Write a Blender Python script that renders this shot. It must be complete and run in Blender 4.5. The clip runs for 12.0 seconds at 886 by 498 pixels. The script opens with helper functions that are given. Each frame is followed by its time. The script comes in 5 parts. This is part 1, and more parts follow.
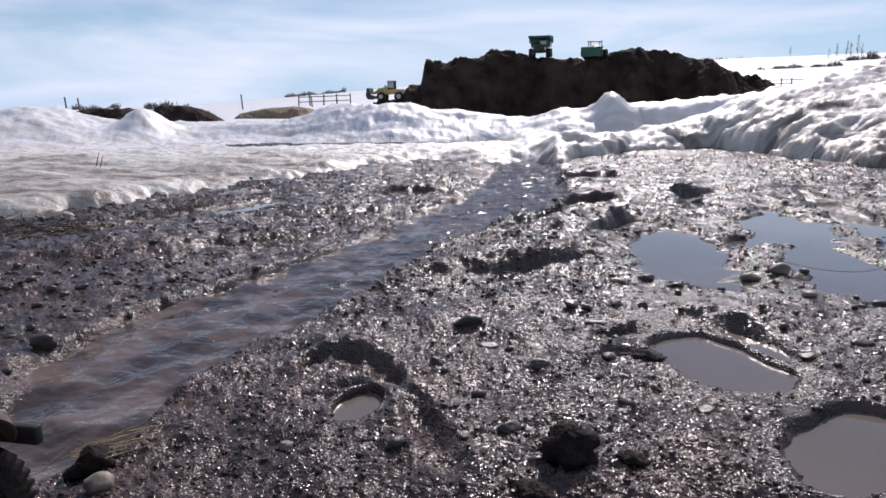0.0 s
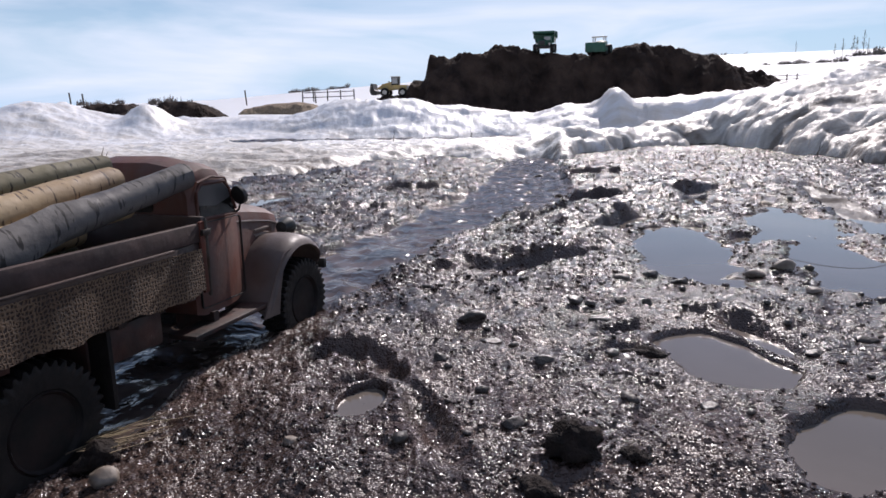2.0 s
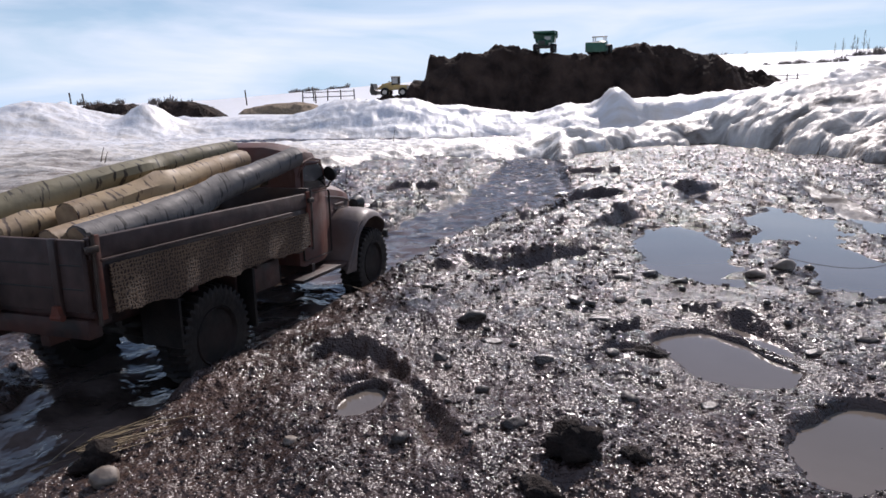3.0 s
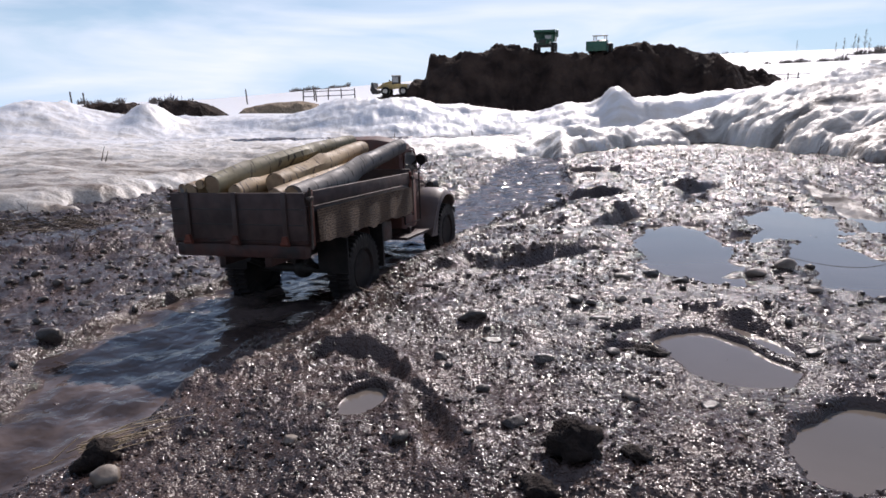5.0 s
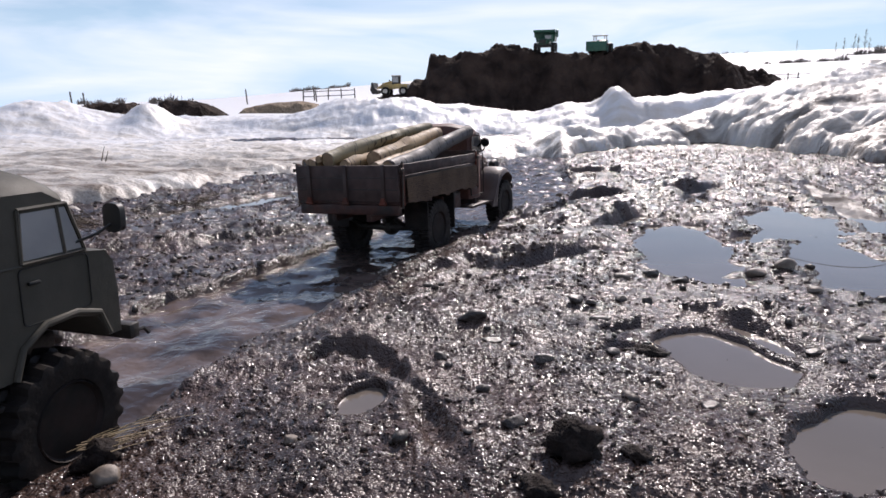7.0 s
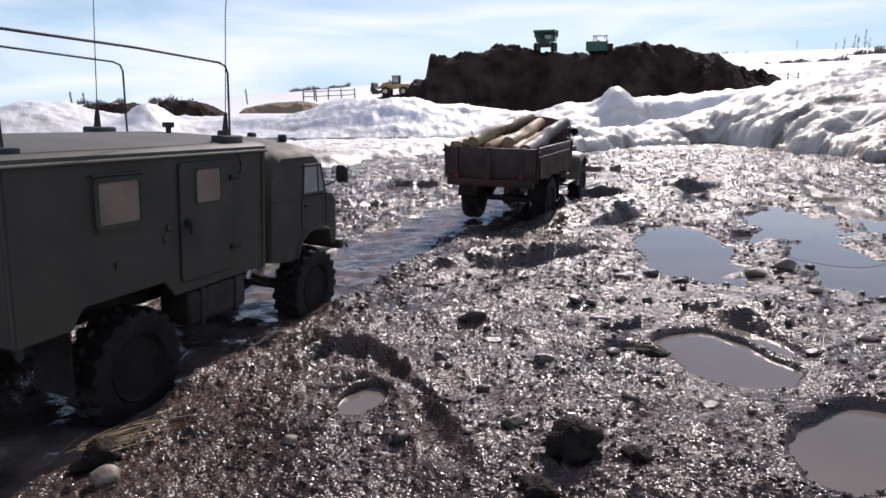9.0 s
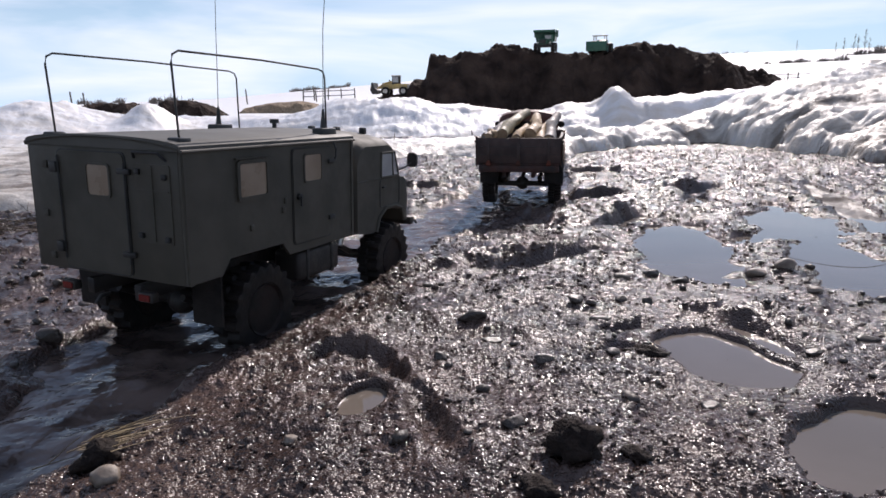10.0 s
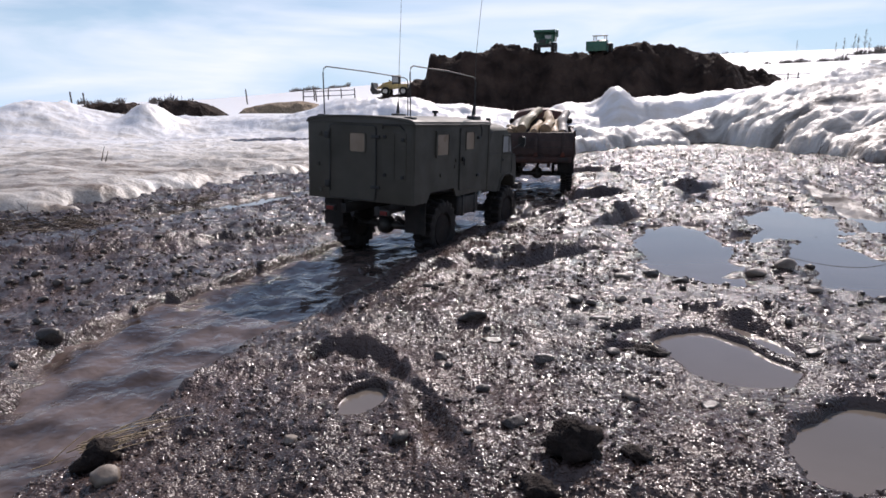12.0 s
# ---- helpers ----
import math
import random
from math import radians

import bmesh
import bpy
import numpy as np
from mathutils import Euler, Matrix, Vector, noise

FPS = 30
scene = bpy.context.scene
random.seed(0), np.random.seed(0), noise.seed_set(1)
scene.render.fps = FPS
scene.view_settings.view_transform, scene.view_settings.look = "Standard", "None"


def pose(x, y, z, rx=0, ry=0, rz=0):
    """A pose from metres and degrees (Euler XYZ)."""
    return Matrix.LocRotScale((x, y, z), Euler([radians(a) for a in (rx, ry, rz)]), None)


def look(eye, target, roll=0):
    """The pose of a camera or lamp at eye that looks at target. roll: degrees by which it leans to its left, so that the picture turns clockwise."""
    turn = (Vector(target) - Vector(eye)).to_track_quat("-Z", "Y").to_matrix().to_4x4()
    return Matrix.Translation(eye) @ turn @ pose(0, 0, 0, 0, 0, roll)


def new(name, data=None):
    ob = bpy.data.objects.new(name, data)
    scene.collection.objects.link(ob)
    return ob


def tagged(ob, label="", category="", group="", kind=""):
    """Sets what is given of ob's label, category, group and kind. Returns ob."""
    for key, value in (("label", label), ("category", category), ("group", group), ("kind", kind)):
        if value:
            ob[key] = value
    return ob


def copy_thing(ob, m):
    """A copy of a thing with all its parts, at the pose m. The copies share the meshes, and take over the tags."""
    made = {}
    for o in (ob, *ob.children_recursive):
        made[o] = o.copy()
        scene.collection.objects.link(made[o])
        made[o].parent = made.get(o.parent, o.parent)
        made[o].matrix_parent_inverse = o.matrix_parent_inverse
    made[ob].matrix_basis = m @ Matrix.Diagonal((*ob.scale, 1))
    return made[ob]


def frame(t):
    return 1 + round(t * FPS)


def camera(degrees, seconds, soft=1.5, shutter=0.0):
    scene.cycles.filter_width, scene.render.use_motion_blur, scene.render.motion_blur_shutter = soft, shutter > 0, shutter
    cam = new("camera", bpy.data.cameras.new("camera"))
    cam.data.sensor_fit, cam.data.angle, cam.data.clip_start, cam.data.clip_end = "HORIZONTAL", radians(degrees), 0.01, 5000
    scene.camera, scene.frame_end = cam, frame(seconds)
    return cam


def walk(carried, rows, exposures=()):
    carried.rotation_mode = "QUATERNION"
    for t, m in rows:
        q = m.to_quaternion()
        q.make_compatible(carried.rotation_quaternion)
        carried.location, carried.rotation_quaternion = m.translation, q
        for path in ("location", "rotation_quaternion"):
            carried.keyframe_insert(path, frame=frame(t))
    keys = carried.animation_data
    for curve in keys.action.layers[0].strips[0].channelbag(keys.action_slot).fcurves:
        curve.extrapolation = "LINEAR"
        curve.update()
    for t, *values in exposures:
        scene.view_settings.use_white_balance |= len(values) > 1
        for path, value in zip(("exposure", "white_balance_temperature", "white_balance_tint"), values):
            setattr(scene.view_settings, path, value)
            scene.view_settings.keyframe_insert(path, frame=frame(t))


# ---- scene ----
EYE = (0.0, 0.0, 0.26)


def aim(yaw, pitch):
    """Camera pose at the fixed eye: yaw to the right and pitch down in degrees."""
    a, b = radians(yaw), radians(pitch)
    way = Vector((math.sin(a) * math.cos(b), math.cos(a) * math.cos(b), -math.sin(b)))
    return look(EYE, Vector(EYE) + way, -0.6)


cam = camera(68.0, 12.0, soft=1.6)
walk(cam, [(0.0, aim(0.39, 12.06)), (0.5, aim(0.29, 12.21)), (1.0, aim(0.22, 12.27)), (1.5, aim(0.14, 12.34)),
           (2.0, aim(0.06, 12.41)), (2.5, aim(0.05, 12.42)), (3.2, aim(0.05, 12.42)), (5.0, aim(0.0, 12.5)), (12.0, aim(0.0, 12.5))],
     exposures=[(0.0, 0.06, 6450, 19), (2.5, 0.14, 6500, 19), (5.0, 0.22, 6600, 19), (9.0, 0.32, 6680, 19), (12.0, 0.24, 6650, 19)])

# ---- world and sun ----
SUN_AZ, SUN_EL = 17.0, 37.5  # degrees: to the right of straight ahead, above the horizon
sun_dir = Vector((math.sin(radians(SUN_AZ)) * math.cos(radians(SUN_EL)), math.cos(radians(SUN_AZ)) * math.cos(radians(SUN_EL)), math.sin(radians(SUN_EL))))
sun = new("sun", bpy.data.lights.new("sun", "SUN"))
sun.data.energy, sun.data.angle, sun.data.color = 3.7, radians(0.6), (1.0, 0.955, 0.90)
sun.matrix_world = look(sun_dir * 50, (0, 0, 0))

world = bpy.data.worlds.new("sky")
scene.world = world
world.use_nodes = True
wt = world.node_tree
wt.nodes.clear()
w_out = wt.nodes.new("ShaderNodeOutputWorld")
w_bg = wt.nodes.new("ShaderNodeBackground")
w_sky = wt.nodes.new("ShaderNodeTexSky")
w_sky.sky_type, w_sky.sun_disc = "NISHITA", False
w_sky.sun_elevation, w_sky.sun_rotation = radians(SUN_EL), radians(SUN_AZ)
w_sky.dust_density, w_sky.ozone_density = 0.04, 2.5
w_co = wt.nodes.new("ShaderNodeTexCoord")
w_map = wt.nodes.new("ShaderNodeMapping")
w_map.inputs["Scale"].default_value = (1.6, 1.6, 9.0)
w_map.inputs["Rotation"].default_value = (0.0, radians(-7), 0.0)
w_noise = wt.nodes.new("ShaderNodeTexNoise")
w_noise.inputs["Scale"].default_value, w_noise.inputs["Detail"].default_value, w_noise.inputs["Roughness"].default_value = 1.5, 6.0, 0.5
w_noise.inputs["Distortion"].default_value = 0.6
w_ramp = wt.nodes.new("ShaderNodeValToRGB")
w_ramp.color_ramp.elements[0].position, w_ramp.color_ramp.elements[0].color = 0.38, (0, 0, 0, 1)
w_ramp.color_ramp.elements[1].position, w_ramp.color_ramp.elements[1].color = 0.66, (1, 1, 1, 1)
w_mix = wt.nodes.new("ShaderNodeMixRGB")
w_mix.inputs[2].default_value = (10.4, 11.5, 13.0, 1)
wt.links.new(w_co.outputs["Generated"], w_map.inputs["Vector"])
wt.links.new(w_map.outputs[0], w_noise.inputs["Vector"])
wt.links.new(w_noise.outputs["Fac"], w_ramp.inputs[0])
w_sep, w_high, w_mul = wt.nodes.new("ShaderNodeSeparateXYZ"), wt.nodes.new("ShaderNodeValToRGB"), wt.nodes.new("ShaderNodeMath")
# thin cloud low down, a clear blue belt above it, hazy cloud overhead
w_high.color_ramp.elements[0].position, w_high.color_ramp.elements[0].color = 0.10, (1, 1, 1, 1)
w_high.color_ramp.elements[1].position, w_high.color_ramp.elements[1].color = 0.80, (0.45, 0.45, 0.45, 1)
for w_at, w_v in ((0.19, 0.12), (0.45, 0.22)):
    w_high.color_ramp.elements.new(w_at).color = (w_v, w_v, w_v, 1)
w_mul.operation = "MULTIPLY"
wt.links.new(w_co.outputs["Generated"], w_sep.inputs[0])
wt.links.new(w_sep.outputs["Z"], w_high.inputs[0])
wt.links.new(w_ramp.outputs[0], w_mul.inputs[0])
wt.links.new(w_high.outputs[0], w_mul.inputs[1])
wt.links.new(w_mul.outputs[0], w_mix.inputs[0])
# pale blue haze along the horizon, under the cloud
w_low, w_haze = wt.nodes.new("ShaderNodeMapRange"), wt.nodes.new("ShaderNodeMixRGB")
w_low.inputs["From Min"].default_value, w_low.inputs["From Max"].default_value = 0.0, 0.20
w_low.inputs["To Min"].default_value, w_low.inputs["To Max"].default_value = 0.95, 0.0
w_haze.inputs[2].default_value = (5.7, 8.6, 11.6, 1)
wt.links.new(w_sep.outputs["Z"], w_low.inputs["Value"])
wt.links.new(w_low.outputs[0], w_haze.inputs[0])
wt.links.new(w_sky.outputs[0], w_haze.inputs[1])
wt.links.new(w_haze.outputs[0], w_mix.inputs[1])
wt.links.new(w_mix.outputs[0], w_bg.inputs[0])
wt.links.new(w_bg.outputs[0], w_out.inputs[0])
w_bg.inputs[1].default_value = 0.075


# ---- materials ----
def material(name, colour, rough=0.6, metal=0.0, colour2=None, scale=20.0, bump=0.0, bump_scale=60.0, rough2=None, spec=0.5, detail=5.0,
             fine=0.0, fine_scale=400.0, low=0.35, high=0.65, space="Object"):
    m = bpy.data.materials.new(name)
    m.use_nodes = True
    nt = m.node_tree
    b = nt.nodes["Principled BSDF"]
    b.inputs["Base Color"].default_value = (*colour, 1)
    b.inputs["Roughness"].default_value, b.inputs["Metallic"].default_value = rough, metal
    b.inputs["Specular IOR Level"].default_value = spec
    co = nt.nodes.new("ShaderNodeTexCoord")

    def field(s, d=detail):
        n = nt.nodes.new("ShaderNodeTexNoise")
        n.inputs["Scale"].default_value, n.inputs["Detail"].default_value = s, d
        nt.links.new(co.outputs[space], n.inputs["Vector"])
        return n.outputs["Fac"]

    if colour2:
        r = nt.nodes.new("ShaderNodeValToRGB")
        r.color_ramp.elements[0].position, r.color_ramp.elements[0].color = low, (*colour, 1)
        r.color_ramp.elements[1].position, r.color_ramp.elements[1].color = high, (*colour2, 1)
        nt.links.new(field(scale), r.inputs[0])
        nt.links.new(r.outputs[0], b.inputs["Base Color"])
    if rough2 is not None:
        r = nt.nodes.new("ShaderNodeMapRange")
        r.inputs["From Min"].default_value, r.inputs["From Max"].default_value = 0.35, 0.65
        r.inputs["To Min"].default_value, r.inputs["To Max"].default_value = rough, rough2
        nt.links.new(field(scale * 1.7), r.inputs["Value"])
        nt.links.new(r.outputs[0], b.inputs["Roughness"])
    last = None
    for amount, s in ((bump, bump_scale), (fine, fine_scale)):
        if amount:
            n = nt.nodes.new("ShaderNodeBump")
            n.inputs["Distance"].default_value = amount
            nt.links.new(field(s), n.inputs["Height"])
            if last:
                nt.links.new(last.outputs[0], n.inputs["Normal"])
            nt.links.new(n.outputs[0], b.inputs["Normal"])
            last = n
    return m


M_mud = material("wet_gravelly_mud", (0.040, 0.0250, 0.0205), 0.12, colour2=(0.095, 0.063, 0.052), scale=11, rough2=0.28, bump=0.0009, bump_scale=230, detail=2.0, spec=0.42)


def add_grain(m, scale, height):
    """Small rounded wet grains: domes of a cell pattern on top of the material's own relief."""
    nt = m.node_tree
    b, co = nt.nodes["Principled BSDF"], nt.nodes["Texture Coordinate"]
    v, sq, bp = nt.nodes.new("ShaderNodeTexVoronoi"), nt.nodes.new("ShaderNodeMath"), nt.nodes.new("ShaderNodeBump")
    v.inputs["Scale"].default_value = scale
    sq.operation = "POWER"
    sq.inputs[1].default_value = 2.0
    bp.invert = True
    bp.inputs["Distance"].default_value = height
    nt.links.new(co.outputs["Object"], v.inputs["Vector"])
    nt.links.new(v.outputs["Distance"], sq.inputs[0])
    nt.links.new(sq.outputs[0], bp.inputs["Height"])
    nt.links.new(b.inputs["Normal"].links[0].from_socket, bp.inputs["Normal"])
    nt.links.new(bp.outputs[0], b.inputs["Normal"])


add_grain(M_mud, 450.0, 0.00095)
add_grain(M_mud, 170.0, 0.0013)


def snow_material():
    """White snow, greyer and browner in the trampled, melting part near the yard."""
    m = material("old_melting_snow", (0.74, 0.76, 0.80), 0.5, bump=0.007, bump_scale=16, fine=0.004, fine_scale=85)
    nt = m.node_tree
    b = nt.nodes["Principled BSDF"]
    b.inputs["Subsurface Weight"].default_value, b.inputs["Subsurface Scale"].default_value = 0.6, 0.12
    b.inputs["Subsurface Radius"].default_value = (1.0, 0.95, 0.9)
    geo, sep = nt.nodes.new("ShaderNodeNewGeometry"), nt.nodes.new("ShaderNodeSeparateXYZ")
    nt.links.new(geo.outputs["Position"], sep.inputs[0])
    edge = nt.nodes.new("ShaderNodeMapRange")
    edge.inputs["From Min"].default_value, edge.inputs["From Max"].default_value = 2.2, 5.2
    edge.inputs["To Min"].default_value, edge.inputs["To Max"].default_value = 0.24, -0.14
    nt.links.new(sep.outputs["Y"], edge.inputs["Value"])
    side, both = nt.nodes.new("ShaderNodeMapRange"), nt.nodes.new("ShaderNodeMath")
    side.inputs["From Min"].default_value, side.inputs["From Max"].default_value = 0.3, 0.9
    side.inputs["To Min"].default_value, side.inputs["To Max"].default_value = 0.0, 0.07
    nt.links.new(sep.outputs["X"], side.inputs["Value"])
    nt.links.new(edge.outputs[0], both.inputs[0])
    nt.links.new(side.outputs[0], both.inputs[1])
    total = both.outputs[0]
    for s, d, stretch in ((1.7, 5.0, 2.2), (7.0, 4.0, 4.0)):
        mp, n = nt.nodes.new("ShaderNodeMapping"), nt.nodes.new("ShaderNodeTexNoise")
        mp.inputs["Scale"].default_value = (1.0, stretch, 1.0)
        n.inputs["Scale"].default_value, n.inputs["Detail"].default_value = s, d
        nt.links.new(geo.outputs["Position"], mp.inputs[0])
        nt.links.new(mp.outputs[0], n.inputs["Vector"])
        add = nt.nodes.new("ShaderNodeMath")
        add.operation = "MULTIPLY_ADD"
        add.inputs[1].default_value = 0.6
        nt.links.new(n.outputs["Fac"], add.inputs[0])
        nt.links.new(total, add.inputs[2])
        total = add.outputs[0]
    r = nt.nodes.new("ShaderNodeValToRGB")
    r.color_ramp.elements[0].position, r.color_ramp.elements[0].color = 0.44, (0.80, 0.80, 0.81, 1)
    r.color_ramp.elements[1].position, r.color_ramp.elements[1].color = 0.94, (0.20, 0.16, 0.125, 1)
    e = r.color_ramp.elements.new(0.70)
    e.color = (0.67, 0.63, 0.57, 1)
    nt.links.new(total, r.inputs[0])
    nt.links.new(r.outputs[0], b.inputs["Base Color"])
    return m


M_snow = snow_material()
M_soil = material("dark_soil", (0.022, 0.0145, 0.012), 0.95, colour2=(0.072, 0.049, 0.038), scale=5, bump=0.04, bump_scale=18, fine=0.012, fine_scale=80, spec=0.15)
M_water = material("running_silty_water", (0.050, 0.036, 0.031), 0.06, colour2=(0.155, 0.116, 0.100), scale=15, rough2=0.18, spec=0.27, bump=0.007, bump_scale=24, fine=0.0012, fine_scale=80, detail=3.0, low=0.4, high=0.6)
M_puddle = material("still_silty_puddle", (0.15, 0.125, 0.10), 0.02, colour2=(0.18, 0.15, 0.125), scale=8, spec=0.5)
M_stone = material("wet_stone", (0.026, 0.021, 0.018), 0.32, colour2=(0.095, 0.075, 0.060), scale=45, rough2=0.6, bump=0.0012, bump_scale=160, fine=0.0004, fine_scale=600)
M_stone_pale = material("pale_stone", (0.16, 0.12, 0.09), 0.4, colour2=(0.30, 0.25, 0.20), scale=50, rough2=0.65, bump=0.0006, bump_scale=200)
M_clod = material("dark_clod", (0.012, 0.008, 0.007), 0.85, colour2=(0.034, 0.023, 0.018), scale=90, bump=0.006, bump_scale=150, fine=0.002, fine_scale=420, spec=0.25)
M_green = material("green_toy_paint", (0.010, 0.075, 0.045), 0.4, colour2=(0.02, 0.10, 0.065), scale=30)
M_yellow = material("dirty_yellow_paint", (0.55, 0.38, 0.12), 0.5, colour2=(0.40, 0.30, 0.15), scale=30)
M_pale = material("pale_plastic", (0.55, 0.52, 0.46), 0.5, colour2=(0.42, 0.39, 0.34), scale=30)
M_olive = material("matt_olive_paint", (0.050, 0.045, 0.032), 0.55, colour2=(0.073, 0.064, 0.047), scale=16, rough2=0.75, bump=0.0004, bump_scale=90, fine=0.0001, fine_scale=900)
# roof and gutters: a lighter olive than the walls
M_olive_light = material("lighter_olive_roof", (0.070, 0.066, 0.053), 0.6, colour2=(0.095, 0.088, 0.073), scale=14, rough2=0.7, bump=0.0003, bump_scale=90)
M_rust = material("faded_brown_paint", (0.105, 0.033, 0.020), 0.50, colour2=(0.085, 0.052, 0.042), scale=26, rough2=0.7, bump=0.0004, bump_scale=150, low=0.4, high=0.7)
M_rust_wing = material("dull_brown_wing_paint", (0.090, 0.062, 0.052), 0.38, colour2=(0.13, 0.095, 0.082), scale=30, rough2=0.6, bump=0.0003, bump_scale=150)
M_rust_red = material("red_rust", (0.15, 0.040, 0.022), 0.7, colour2=(0.085, 0.034, 0.022), scale=50, rough2=0.9, bump=0.0005, bump_scale=200)
M_rust_dark = material("dark_rusty_steel", (0.070, 0.024, 0.016), 0.7, colour2=(0.02, 0.014, 0.012), scale=40, rough2=0.5, bump=0.0005, bump_scale=180)
M_under = material("grimy_chassis", (0.014, 0.012, 0.011), 0.65, colour2=(0.034, 0.028, 0.023), scale=40, rough2=0.45, bump=0.0006, bump_scale=180)
M_dark = material("dark_fitting", (0.014, 0.014, 0.013), 0.5, colour2=(0.028, 0.027, 0.024), scale=60)
M_pale_trim = material("worn_bright_trim", (0.16, 0.12, 0.10), 0.35, 0.3, colour2=(0.24, 0.19, 0.16), scale=60)
M_iron = material("worn_iron", (0.10, 0.085, 0.075), 0.45, 0.8, colour2=(0.06, 0.04, 0.03), scale=60)
M_steel = material("bare_metal", (0.5, 0.48, 0.45), 0.3, 0.9, colour2=(0.3, 0.28, 0.26), scale=60)
M_rubber = material("muddy_rubber", (0.010, 0.009, 0.009), 0.65, colour2=(0.026, 0.021, 0.018), scale=40, rough2=0.45, spec=0.2, bump=0.0008, bump_scale=200)
# rim colour darkened to paint in the black shade of the wheel recess
M_rim_dark = material("recess_shaded_rim", (0.010, 0.008, 0.007), 0.6, colour2=(0.026, 0.016, 0.013), scale=50, rough2=0.75, spec=0.25)
M_pane = material("cloudy_pane", (0.27, 0.20, 0.14), 0.25, colour2=(0.34, 0.26, 0.19), scale=25, rough2=0.4, spec=0.2)
# the pale grey base colour stands in for bright snow reflected in glass
M_glass = material("dusty_glass", (0.34, 0.34, 0.33), 0.10, colour2=(0.42, 0.41, 0.39), scale=30, rough2=0.25)
# mid grey: a faint reflection over a dark cab, put into the colour
M_smoke = material("grey_sheen_glass", (0.07, 0.068, 0.066), 0.08, colour2=(0.12, 0.115, 0.11), scale=30, rough2=0.2)
# near-black colour for the shade inside a cab that is modelled solid
M_cabdark = material("cab_inside_shade", (0.012, 0.011, 0.010), 0.12, colour2=(0.03, 0.028, 0.026), scale=20)
M_red = material("red_lens", (0.22, 0.018, 0.012), 0.25, colour2=(0.12, 0.012, 0.01), scale=60)
M_wood_grey = material("weathered_grey_wood", (0.080, 0.047, 0.039), 0.75, colour2=(0.036, 0.020, 0.016), scale=35, rough2=0.55, bump=0.0006, bump_scale=120)
M_wood_dark = material("dark_wet_wood", (0.040, 0.021, 0.016), 0.6, colour2=(0.062, 0.038, 0.031), scale=35, rough2=0.4, bump=0.0006, bump_scale=120)
M_cut = material("sawn_wood", (0.42, 0.29, 0.17), 0.7, colour2=(0.26, 0.165, 0.095), scale=60, bump=0.0006, bump_scale=220)
M_straw = material("dry_straw", (0.30, 0.23, 0.13), 0.7, colour2=(0.18, 0.13, 0.08), scale=60)
M_straw_dark = material("wet_dead_grass", (0.07, 0.05, 0.032), 0.7, colour2=(0.13, 0.095, 0.06), scale=40)
M_post = material("weathered_post", (0.06, 0.052, 0.045), 0.8, colour2=(0.11, 0.095, 0.08), scale=20)
# bare twigs, greyed and lightened: the distance haze is in the colour
M_brush = material("hazed_bare_brush", (0.11, 0.095, 0.085), 0.9, colour2=(0.15, 0.13, 0.115), scale=3)
M_dry = material("dry_grass_patch", (0.34, 0.25, 0.16), 0.9, colour2=(0.22, 0.16, 0.105), scale=8, bump=0.02, bump_scale=30)


def bark_material(name, pale, dark, mark):
    """Smooth bark: blotches along the log and short dark marks round it."""
    m = material(name, pale, 0.55, colour2=dark, scale=22, rough2=0.8, bump=0.0010, bump_scale=90, low=0.42, high=0.72)
    nt = m.node_tree
    b, co = nt.nodes["Principled BSDF"], nt.nodes["Texture Coordinate"]
    mp, n, r, mix = nt.nodes.new("ShaderNodeMapping"), nt.nodes.new("ShaderNodeTexNoise"), nt.nodes.new("ShaderNodeValToRGB"), nt.nodes.new("ShaderNodeMixRGB")
    mp.inputs["Scale"].default_value = (4.5, 1.0, 1.0)
    n.inputs["Scale"].default_value, n.inputs["Detail"].default_value = 55.0, 2.0
    r.color_ramp.elements[0].position, r.color_ramp.elements[1].position = 0.58, 0.64
    r.color_ramp.elements[0].color, r.color_ramp.elements[1].color = (0, 0, 0, 1), (1, 1, 1, 1)
    mix.inputs[2].default_value = (*mark, 1)
    nt.links.new(co.outputs["Object"], mp.inputs[0])
    nt.links.new(mp.outputs[0], n.inputs["Vector"])
    nt.links.new(n.outputs["Fac"], r.inputs[0])
    nt.links.new(r.outputs[0], mix.inputs[0])
    nt.links.new(b.inputs["Base Color"].links[0].from_socket, mix.inputs[1])
    nt.links.new(mix.outputs[0], b.inputs["Base Color"])
    return m


M_bark_y = bark_material("yellow_green_bark", (0.27, 0.235, 0.14), (0.17, 0.14, 0.085), (0.05, 0.04, 0.028))
M_bark_b = bark_material("tan_birch_bark", (0.44, 0.31, 0.17), (0.28, 0.19, 0.11), (0.085, 0.050, 0.032))
M_bark_g = bark_material("grey_bark", (0.12, 0.108, 0.10), (0.19, 0.172, 0.155), (0.03, 0.025, 0.022))


